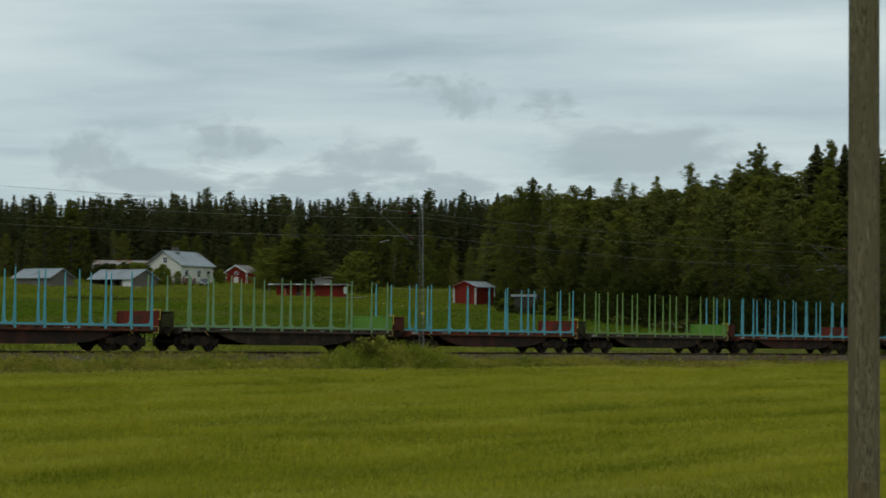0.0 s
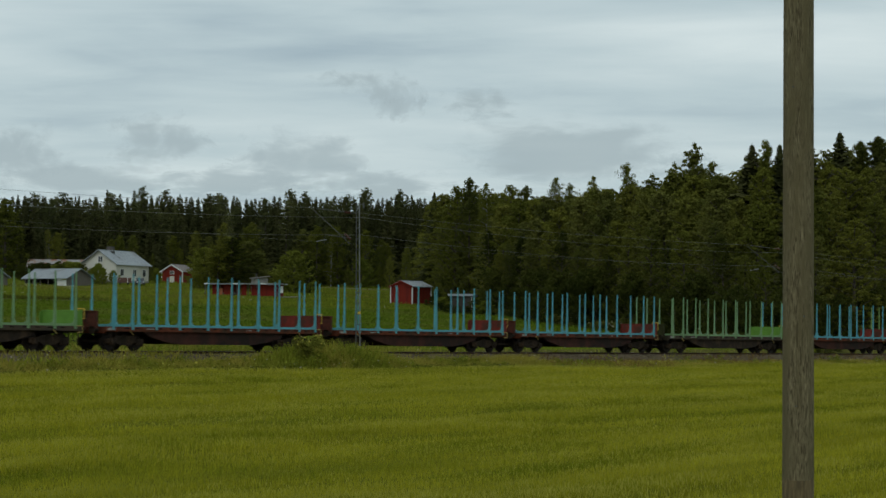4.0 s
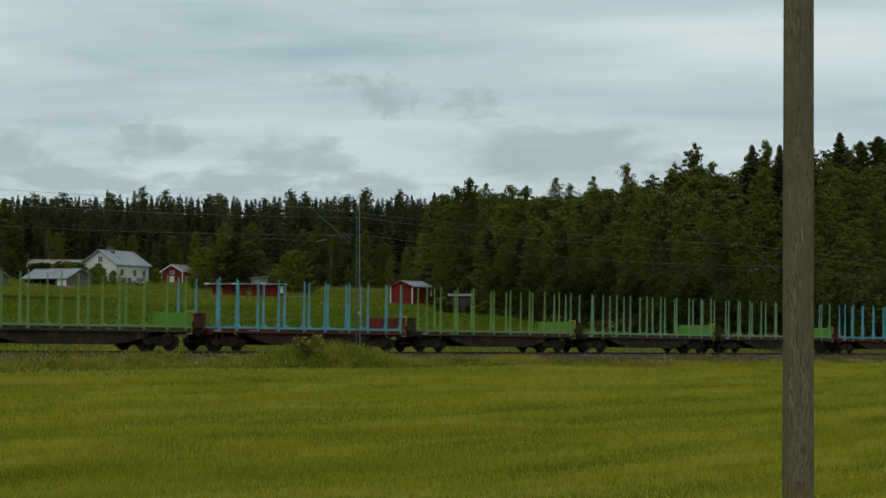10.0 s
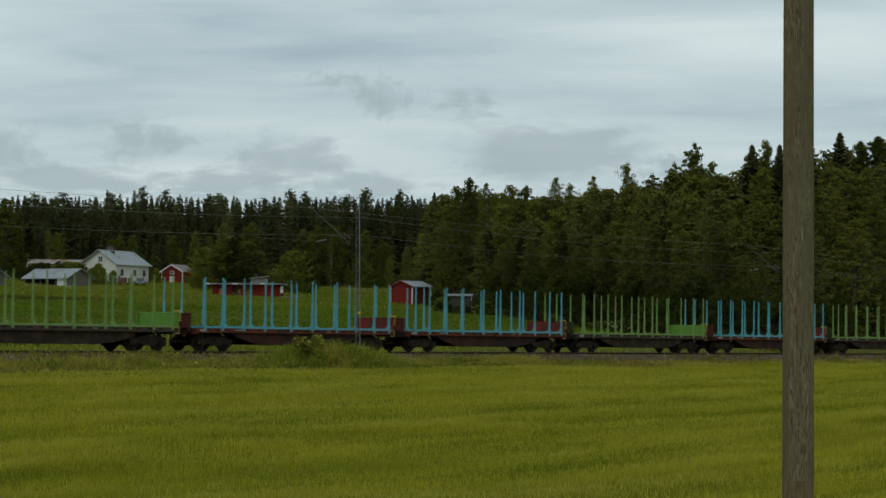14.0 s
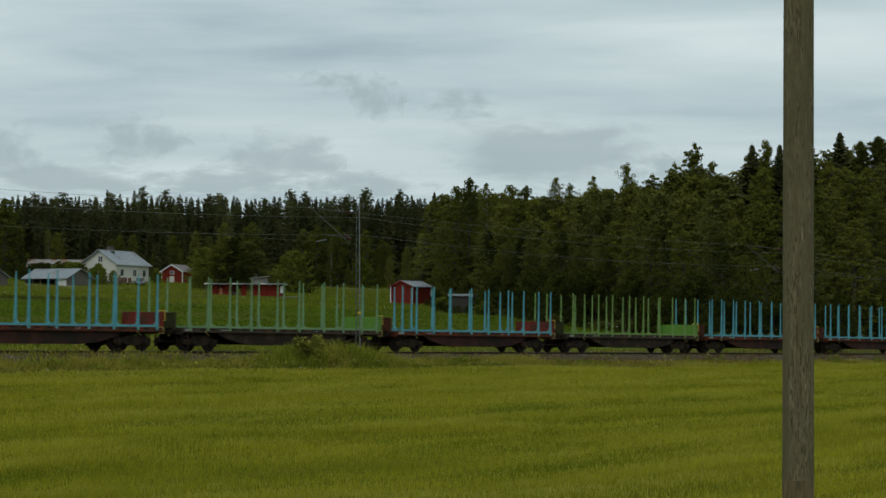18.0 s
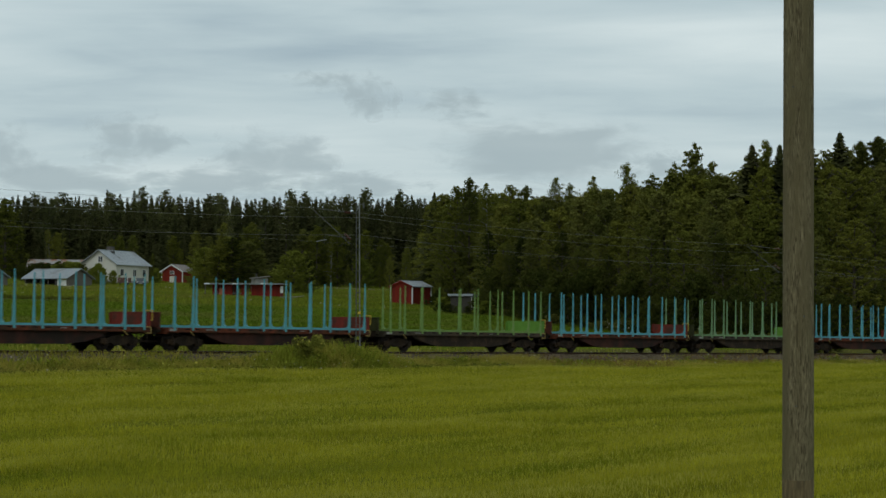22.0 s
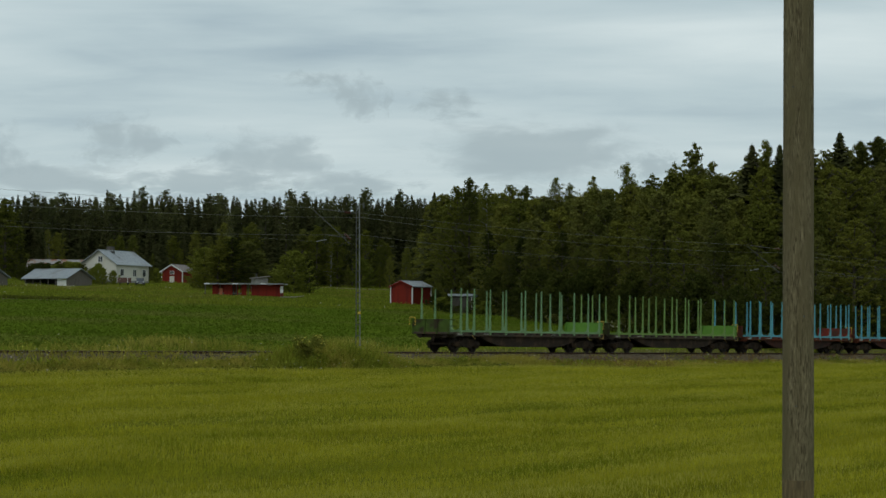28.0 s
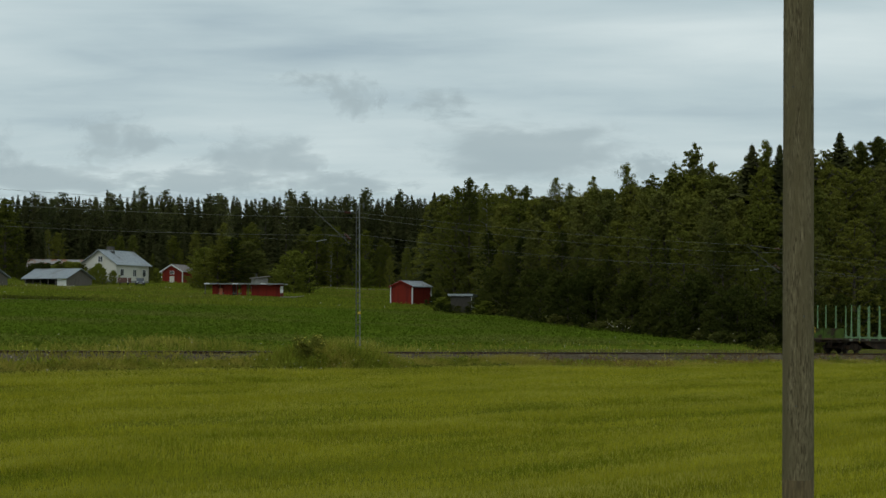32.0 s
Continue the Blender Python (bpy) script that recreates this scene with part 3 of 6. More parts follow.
        tube(bm, (x, -0.45, 0.72), (x + 0.9, -0.45, 0.72), 0.17, seg=12)
        part("air_tank", bm, UNDER, w)
    for x, ln in ((-5.2, 0.52), (2.0, 0.37)):
        part("number_panel", boxm(x, x + ln, -1.557, -1.552, 1.04, 1.09), STENCIL, w, "small pale stencil panel")
    # bent release levers below the sill, grab irons at the corner, painted stake-pocket slots along the sill
    for x in (-h + 1.72, h - 1.72):
        bm = bmesh.new()
        tube(bm, (x - 0.16, -1.575, 0.98), (x, -1.595, 0.82), 0.022, seg=6)
        tube(bm, (x, -1.595, 0.82), (x + 0.10, -1.595, 0.76), 0.022, seg=6)
        part("release_lever", bm, LEVER, w, "pale yellow release lever")
    bm = bmesh.new()
    for a, b in (((h - 0.42, 1.17), (h - 0.06, 1.17)), ((h - 0.06, 1.17), (h - 0.06, 0.86)), ((h - 0.06, 0.86), (h - 0.42, 0.86))):
        tube(bm, (a[0], -1.605, a[1]), (b[0], -1.605, b[1]), 0.022, seg=6)
    part("grab_iron", bm, LEVER, w, "yellow corner grab iron")
    part("end_panel", boxm(-h + 0.12, -h + 0.62, -1.56, -1.552, 0.98, 1.10), STENCIL, w, "scuffed pale panel")
    # no openings are cut: each plate paints the dark of a slot
    for x in np.arange(-h + 1.2, h - 0.8, 0.78):
        part("slot", boxm(x, x + 0.34, -1.556, -1.551, 1.055, 1.115), SLOT, w, "dark plate painting the shade in a sill slot")
    for x in (-h + 1.70, h - 1.70):
        b = part("bogie", SHARED["bogie"], None, w, "grimy two-axle bogie", at=pose(x, 0, -RIDE))
        for k in (-0.9, 0.9):
            ws = part("wheelset", SHARED["wheelset"], None, b, "worn steel wheelset", at=pose(k, 0, 0.46))
            WHEELSETS.append((ws, k))
    if last:
        # a brakeman's platform outside the rear end wall, with a ribbed railing
        x0 = -h - 0.52
        part("platform", boxm(x0, -h - 0.08, -1.5, 1.5, 1.02, 1.16, 0.02), SILL_DARK, w, "dark brakeman's platform")
        rail = part("railing", boxm(x0, x0 + 0.06, -1.52, 1.52, 1.86, 1.94), END_OLIVE, w, "olive green ribbed railing")
        part("infill", boxm(x0 + 0.02, x0 + 0.04, -1.45, 1.45, 1.16, 1.86), END_OLIVE, rail)
        for y in (-1.40, -0.48, 0.48, 1.40):
            part("rib", boxm(x0 - 0.05, x0, y - 0.05, y + 0.05, 1.05, 1.94), END_OLIVE, rail)
        part("side_rail", boxm(x0 + 0.06, -h - 0.1, -1.52, -1.48, 1.87, 1.94), END_OLIVE, rail)
        part("side_rail", boxm(x0 + 0.06, -h - 0.1, -1.52, -1.48, 1.50, 1.55), END_OLIVE, rail)
        bm = bmesh.new()
        for a, b in (((x0 - 0.1, 1.15, 1.55), (x0 - 0.1, 1.15, 2.04)), ((x0 - 0.1, 1.6, 1.55), (x0 - 0.1, 1.6, 2.04)), ((x0 - 0.1, 1.15, 2.04), (x0 - 0.1, 1.6, 2.04))):
            tube(bm, a, b, 0.022, seg=6)
        part("handrail", bm, YELLOW, w, "yellow handrail")
        bm = bmesh.new()
        tube(bm, (x0, -0.3, 1.0), (x0 - 0.15, -0.3, 0.45), 0.035, seg=6)
        part("brake_hose", bm, UNDER, w, "hanging brake hose")
    return w


LABEL = {"blue": "oxide-red timber wagon with light blue stakes, empty", "mint": "dark timber wagon with mint green stakes, empty",
         "lime": "dark timber wagon with lime green stakes, empty"}
ORDER = "mint lime blue blue lime blue mint blue lime blue blue lime blue lime mint mint blue blue blue mint blue lime blue blue".split()
WAGONS = []


def build_train():
    first = {}
    for k, kind in enumerate(ORDER):
        if k == 0:
            w = wagon(kind, "dark timber wagon with mint stakes and a brakeman's platform", last=True)
        elif kind not in first:
            first[kind] = wagon(kind, LABEL[kind])
            w = first[kind]
        else:
            w = copy_thing(first[kind], Matrix.Identity(4))
            for b in w.children:
                if b.name.startswith("bogie"):
                    for c in b.children:
                        WHEELSETS.append((c, round(c.matrix_basis.translation.x, 2)))
        WAGONS.append((k, w))


build_train()


def wagon_pose(k, t):
    v = (t - 16) / 16
    run = t - 0.139 * v * v - 0.033 * v ** 3
    return track_pose(SPEED * (run - 26.527) + PITCH * k + 0.135 * max(0, k - 9) - (0.38 if 3 <= k <= 7 else 0.18 if k < 3 else 0.14) - 0.75 - BODY / 2, 0.0, RIDE)

# ---- foreground pole ----
POLE_WOOD = mat("grey_weathered_pole_wood", (0.290, 0.240, 0.135), (0.085, 0.066, 0.034), 0.95, 80, 0.74, 1.0, stretch=(1, 1, 0.12), stain=(0.165, 0.135, 0.070), stain_scale=14, stain_at=0.50, detail=10, distort=1.2, spec=0.2)
POLE_TAR = mat("damp_pole_foot", (0.15, 0.115, 0.055), (0.075, 0.057, 0.028), 0.95, 46, 0.75, 1.0, stretch=(1, 1, 0.16), spec=0.15)


def build_pole():
    y = 15.75
    x = at_px(1413.5, y)
    z0 = ground_z(x, y)
    p = thing("utility_pole", pose(x, y, z0, 0.0, 0.0, 0), "weathered grey wooden pole with long cracks", "utility pole")
    bm = bmesh.new()
    rng = random.Random(4)
    rings, seg = 60, 40
    prev = None
    for i in range(rings + 1):
        z = 1.25 + i * (9.3 - 1.25) / rings
        r = 0.1225 - 0.0012 * (z - 1.25)
        ring = []
        for j in range(seg):
            a = 2 * math.pi * j / seg
            k = 1 + 0.010 * noise.noise((math.cos(a) * 3, math.sin(a) * 3, z * 0.25)) + 0.008 * noise.noise((math.cos(a) * 9, math.sin(a) * 9, z * 0.7))
            ring.append(bm.verts.new((r * k * math.cos(a), r * k * math.sin(a), z)))
        if prev:
            for j in range(seg):
                bm.faces.new((prev[j], prev[(j + 1) % seg], ring[(j + 1) % seg], ring[j]))
        prev = ring
    bm.faces.new(prev)
    part("shaft", bm, POLE_WOOD, p, "split grey wooden shaft", smooth=True)
    bm = bmesh.new()
    tube(bm, (0, 0, -0.8), (0, 0, 1.32), 0.1255, 0.1236, seg=32)
    part("foot", bm, POLE_TAR, p, "darker treated foot of the pole", smooth=True)
    for z, a in ((1.23, 2.2), (1.9, 4.4), (2.6, 4.9), (4.4, 4.2)):
        bm = bmesh.new()
        tube(bm, (0.115 * math.cos(a), 0.115 * math.sin(a), z), (0.135 * math.cos(a), 0.135 * math.sin(a), z), 0.006, seg=6)
        part("nail", bm, GALV_DARK, p)


build_pole()


# ---- grasses ----
def blades(rng, P, h, wd, lean=0.35, tip=0.15):
    """Bent blades with three faces' worth of triangles each; P (n, 3), h and wd (n,)."""
    n = len(P)
    a = rng.uniform(0, 2 * np.pi, n)
    side = np.stack([np.cos(a), np.sin(a), np.zeros(n)], 1)
    b = rng.uniform(0, 2 * np.pi, n)
    ln = rng.uniform(0.2, 1.0, n) * lean * h
    off = np.stack([np.cos(b) * ln, np.sin(b) * ln, np.zeros(n)], 1)
    up = np.zeros((n, 3))
    up[:, 2] = h
    w = (wd / 2)[:, None] * side
    v = np.stack([P - w * 0.6, P + w * 0.6, P + up * 0.6 + off * 0.35 - w, P + up * 0.6 + off * 0.35 + w, P + up + off - w * tip, ], 1)
    k = np.arange(n)[:, None] * 5
    f = np.concatenate([k + np.array([[0, 1, 3]]), k + np.array([[0, 3, 2]]), k + np.array([[2, 3, 4]])], 0)
    return v.reshape(-1, 3), f


GZ = np.frompyfunc(lambda x, y: ground_z(x, y), 2, 1)
BARLEY = mat("green_barley", (0.392, 0.368, 0.028), (0.262, 0.257, 0.016), 0.6, 0.5, 0.75, vary=0.24, island=True, translucent=0.25, world_space=True,
             stretch=(0.20, 1.6, 1), stain=(0.150, 0.176, 0.010), stain_scale=0.62, stain_at=0.535, spec=0.0, turn=HEADING)
EARS = mat("barley_ears", (0.425, 0.395, 0.068), (0.34, 0.325, 0.042), 0.6, 0.5, 0.7, vary=0.1, island=True, translucent=0.2, world_space=True, stretch=(0.42, 1.0, 1),
           stain=(0.20, 0.215, 0.02), stain_scale=0.3, stain_at=0.56, spec=0.0, turn=HEADING)


def scatter_field(rng, n, y0, y1, power):
    """Places over the field in the wedge before the camera, thinner with distance."""
    y = (y0 ** power + rng.uniform(0, 1, n) * (y1 ** power - y0 ** power)) ** (1 / power)
    x = rng.uniform(-0.294, 0.247, n) * y
    s, u = su_all(x, y)
    keep = u < -8.6 + 0.15 * np.sin(s * 0.28) * np.sin(s * 0.09)
    return x[keep], y[keep]


def tufts(rng, P, h, wd, lean):
    """Short bent blades of two triangles each."""
    n = len(P)
    a = rng.uniform(0, 2 * np.pi, n)
    side = np.stack([np.cos(a), np.sin(a), np.zeros(n)], 1) * (wd / 2)[:, None]
    b = rng.uniform(0, 2 * np.pi, n)
    ln = rng.uniform(0.15, 1.0, n) * lean * h
    off = np.stack([np.cos(b) * ln, np.sin(b) * ln, np.zeros(n)], 1)
    up = np.zeros((n, 3))
    up[:, 2] = h
    v = np.stack([P - side, P + side, P + up * 0.65 + off * 0.45 + side * 0.8, P + up + off], 1)
    k = np.arange(n)[:, None] * 4
    return v.reshape(-1, 3), np.concatenate([k + np.array([[0, 1, 2]]), k + np.array([[0, 2, 3]])], 0)


def build_barley():
    rng = np.random.default_rng(11)
    x, y = scatter_field(rng, 620000, 27.0, 177.0, 0.45)
    z = GZ(x, y).astype(float)
    # drill passes run beside the railway: s along them, u across
    s, u = su_all(x, y)
    wave = np.array([noise.noise((a * 0.55, b * 0.9, 2.0)) + 0.6 * noise.noise((a * 0.05, b * 0.11, 5.0)) for a, b in zip(s, u)])
    band = np.array([noise.noise((a * 0.045, b * 0.42, 9.0)) + 0.6 * noise.noise((a * 0.13, b * 1.15, 14.0)) for a, b in zip(s, u)])
    row = np.abs(((u + 0.45 * wave) / 6.0) % 1.0 - 0.5) * 2
    fine = np.abs(((u + 0.2 * wave) / 1.5) % 1.0 - 0.5) * 2
    # leaning sheets of crop whose near edges stand up like low steps
    sheet = np.array([noise.noise((a * 0.035, b * 0.17, 27.0)) + 0.35 * noise.noise((a * 0.16, b * 0.5, 31.0)) for a, b in zip(s, u)])
    step = np.clip((sheet - 0.10) / 0.09, 0, 1)
    top = 0.57 + 0.07 * band + 0.04 * wave + 0.14 * step + rng.uniform(-0.12, 0.03, len(x))
    top -= 0.17 * np.clip(1 - row / 0.13, 0, 1) * np.clip(0.75 + band, 0, 1.3) + 0.05 * np.clip(1 - fine / 0.35, 0, 1)
    h = rng.uniform(0.05, 0.13, len(x)) * (y / 30) ** 0.3
    h += 0.16 * (step > 0.05) * (step < 0.95)
    long = rng.uniform(0, 1, len(x)) < 0.03
    h[long] = 0.2
    wd = 0.0075 * (y / 24) ** 0.62 * rng.uniform(0.7, 1.4, len(x))
    v, f = tufts(rng, np.stack([x, y, z + top - h], 1), h, wd, 0.34)
    ob = tagged(new("barley_field", arrays("barley_field", v, f, BARLEY)), "dense field of unripe green barley", "barley", kind="stuff")
    e = rng.uniform(0, 1, len(x)) < np.clip(0.14 + 0.45 * band + 0.35 * step * (sheet < 0.32), 0.03, 0.7) + 0.45 * np.clip((33.8 - y) / 2.5, 0, 1) + 0.4 * np.clip((u + 13.0) / 3.0, 0, 1) + (0.10 + 0.28 * np.clip((y - 38) / 30, 0, 1)) * np.clip(row / 0.35 - 0.4, 0, 1)
    v, f = tufts(rng, np.stack([x[e], y[e], z[e] + top[e] - 0.04], 1), rng.uniform(0.04, 0.09, e.sum()), wd[e] * 1.1, 0.6)
    part("ears", arrays("ears", v, f, EARS), None, ob, "paler barley ears with awns")["kind"] = "stuff"


build_barley()

DRYGRASS = mat("dry_tall_grass", (0.35, 0.293, 0.056), (0.24, 0.226, 0.032), 0.7, 0.35, 0.75, vary=0.17, island=True, translucent=0.2, world_space=True,
               stain=(0.21, 0.24, 0.026), stain_scale=0.30, stain_at=0.56, spec=0.0)
BANKGRASS = mat("bank_grass_blades", (0.34, 0.30, 0.060), (0.21, 0.22, 0.030), 0.7, 0.35, 0.75, vary=0.3, island=True, translucent=0.2, world_space=True, spec=0.0)
WEED = mat("leafy_weeds", (0.215, 0.235, 0.026), (0.15, 0.175, 0.019), 0.6, 0.5, 0.6, vary=0.35, island=True, translucent=0.25, world_space=True, spec=0.0)
SORREL = mat("seeding_sorrel", (0.20, 0.115, 0.040), (0.13, 0.09, 0.03), 0.8, 0.5, 0.7, vary=0.25, island=True, translucent=0.2, world_space=True, spec=0.0)
PETAL_W = mat("white_flower_heads", (0.46, 0.43, 0.28), None, 0.7, 8, 0.3)
PETAL_Y = mat("yellow_flower_heads", (0.52, 0.44, 0.04), (0.36, 0.34, 0.03), 0.7, 8, 0.4)


def on_strip(s, u):
    """Places along the track, on the ground or on the ballast where that lies higher."""
    x, y = xy_all(s, u)
    bed = 1.47 - FALL * s + np.interp(np.abs(u), (1.75, 2.15, 2.7, 3.25, 3.4), (-0.10, -0.24, -0.55, -0.80, -5.0))
    return x, y, np.maximum(GZ(x, y).astype(float), bed)


def heads(rng, P, r):
    """Small flat six-sided flower heads."""
    n = len(P)
    a = np.arange(6) / 6 * 2 * np.pi
    ring = np.stack([np.cos(a), np.sin(a), 0.25 * np.cos(2 * a)], 1)
    tilt = rng.uniform(-0.8, 0.3, n)
    R = np.stack([ring[None, :, 0] * np.ones((n, 1)), ring[None, :, 1] * np.cos(tilt)[:, None], ring[None, :, 1] * np.sin(-tilt)[:, None] + 0.2 * ring[None, :, 2]], 2)
    v = P[:, None, :] + R * r[:, None, None]
    return v.reshape(-1, 3), np.arange(n)[:, None] * 6 + np.arange(6)[None]


def build_verges():
    rng = np.random.default_rng(21)
    # field side of the track: dry grass, low on the ballast foot, higher near the field
    n = 120000
    s, u = rng.uniform(-59, 86, n), rng.uniform(-8.5, -1.85, n)
    patch = np.array([noise.noise((a * 0.18, b * 0.41, 7.0)) for a, b in zip(s, u)])
    keep = (u < -3.8) | (rng.uniform(0, 1, n) < np.where(s > 2.5, 0.05, 0.45) + 0.45 * (patch > 0.12))
    thin = np.where(s > 7.4, 0.85, 1.0)
    keep &= rng.uniform(0, 1, n) < thin
    s, u, patch = s[keep], u[keep], patch[keep]
    x, y, z = on_strip(s, u)
    h = np.clip(0.42 + 0.40 * patch + rng.uniform(-0.14, 0.18, len(s)), 0.10, 1.0) * np.where(u > -3.7, 0.5, 1.0) * np.where(s > 5, 0.55, 1.0)
    v, f = blades(rng, np.stack([x, y, z - 0.03], 1), h, 0.026 * rng.uniform(0.6, 1.5, len(s)), 0.95)
    strip = tagged(new("verge_grass", arrays("verge_grass", v, f, DRYGRASS)), "tall yellowing grass along the railway bank", "grass", kind="stuff")
    n = 16000
    s, u = rng.uniform(-59, 86, n), rng.uniform(-9.0, -3.3, n)
    patch = np.array([noise.noise((a * 0.16, b * 0.4, 17.0)) for a, b in zip(s, u)])
    k = patch > 0.08
    s, u, patch = s[k], u[k], patch[k]
    x, y, z = on_strip(s, u)
    v, f = blades(rng, np.stack([x, y, z], 1), (0.25 + 0.7 * patch) * rng.uniform(0.6, 1.2, len(s)) * np.where(s > 4, 0.35, 0.9) + 0.08, 0.05 * rng.uniform(0.6, 1.5, len(s)), 0.7)
    part("verge_weeds", arrays("verge_weeds", v, f, WEED), None, strip, "fresh green weeds")["kind"] = "stuff"
    # rank low weeds where the verge meets the barley
    n = 11000
    s, u = rng.uniform(-59, 80, n), rng.uniform(-8.3, -6.7, n)
    k = np.array([noise.noise((a * 0.10, b * 0.2, 51.0)) for a, b in zip(s, u)]) > -0.12
    k &= s < 4
    x, y, z = on_strip(s[k], u[k])
    v, f = leafy(rng, np.stack([x, y, z + rng.uniform(0.10, 0.58, len(x))], 1), np.full((len(x), 3), 0.20), len(x) * 6, 0.06)
    part("edge_weeds", arrays("edge_weeds", v, f, LEAF_A), None, strip, "dark low weeds at the field edge")["kind"] = "stuff"
    # rusty seeding sorrel on the stony shoulder
    n = 8500
    s, u = rng.uniform(3, 60, n), rng.uniform(-8.2, -2.0, n)
    k = np.array([noise.noise((a * 0.16, b * 0.35, 71.0)) for a, b in zip(s, u)]) > 0.0
    x, y, z = on_strip(s[k], u[k])
    v, f = blades(rng, np.stack([x, y, z], 1), rng.uniform(0.12, 0.42, len(x)), 0.03 * rng.uniform(0.6, 1.5, len(x)), 0.5)
    part("sorrel", arrays("sorrel", v, f, SORREL), None, strip, "rust-brown seeding sorrel")["kind"] = "stuff"
    # leafy clumps among the grass on both sides
    n = 2600
    s = rng.uniform(-59, 60, n)
    u = np.where(rng.uniform(0, 1, n) < 0.55, rng.uniform(-8.8, -4.0, n), rng.uniform(4.0, 9.5, n))
    k = np.array([noise.noise((a * 0.25, b * 0.5, 33.0)) for a, b in zip(s, u)]) > np.where(s > 0, 0.22, 0.04)
    s, u = s[k], u[k]
    x, y, z = on_strip(s, u)
    for q, nm, mm in ((0, "leaf_clumps", WEED), (1, "pale_leaf_clumps", SHRUB)):
        C = np.stack([x, y, z + rng.uniform(0.1, 0.55, len(x))], 1)[q::2]
        v, f = leafy(rng, C, np.full((len(C), 3), 0.26), len(C) * 26, 0.055)
        part(nm, arrays(nm, v, f, mm), None, strip)["kind"] = "stuff"
    # far side of the track
    n = 34000
    s, u = rng.uniform(-74, 86, n), rng.uniform(3.0, 11.6, n)
    patch = np.array([noise.noise((a * 0.12, b * 0.3, 27.0)) for a, b in zip(s, u)])
    k = rng.uniform(0, 1, n) < np.where(s > -5, 0.18, 0.35) + 0.8 * (patch > 0.1) * (s < 6)
    s, u, patch = s[k], u[k], patch[k]
    x, y, z = on_strip(s, u)
    h = np.clip(0.26 + 0.75 * patch + rng.uniform(-0.15, 0.25, len(s)), 0.12, 1.5) * np.where(s > 12, 0.6, 1.0)
    v, f = blades(rng, np.stack([x, y, z], 1), h, 0.032 * rng.uniform(0.6, 1.5, len(s)), 0.7)
    far = tagged(new("bank_grass", arrays("bank_grass", v, f, BANKGRASS)), "tall grass and weeds beyond the track", "grass", kind="stuff")
    # flowers on both sides
    for mm, cnt, nm, lab in ((PETAL_W, 420, "white_flowers", "white umbel and daisy heads"), (PETAL_Y, 420, "yellow_flowers", "yellow flower heads")):
        s = rng.uniform(-59, 49, cnt)
        s = s + 1.5 * np.sin(s * 0.8)
        near = rng.uniform(0, 1, cnt) < 0.6
        u = np.where(near, rng.uniform(-9.1, -4.2, cnt), rng.uniform(3.6, 9.7, cnt))
        x, y, z = on_strip(s, u)
        v, f = heads(rng, np.stack([x, y, z + rng.uniform(0.35, 0.8, cnt)], 1), rng.uniform(0.018, 0.045, cnt))
        part(nm, arrays(nm, v, f, mm), None, strip, lab)["kind"] = "stuff"
    build_weed_bank(rng)
    build_crop(rng)


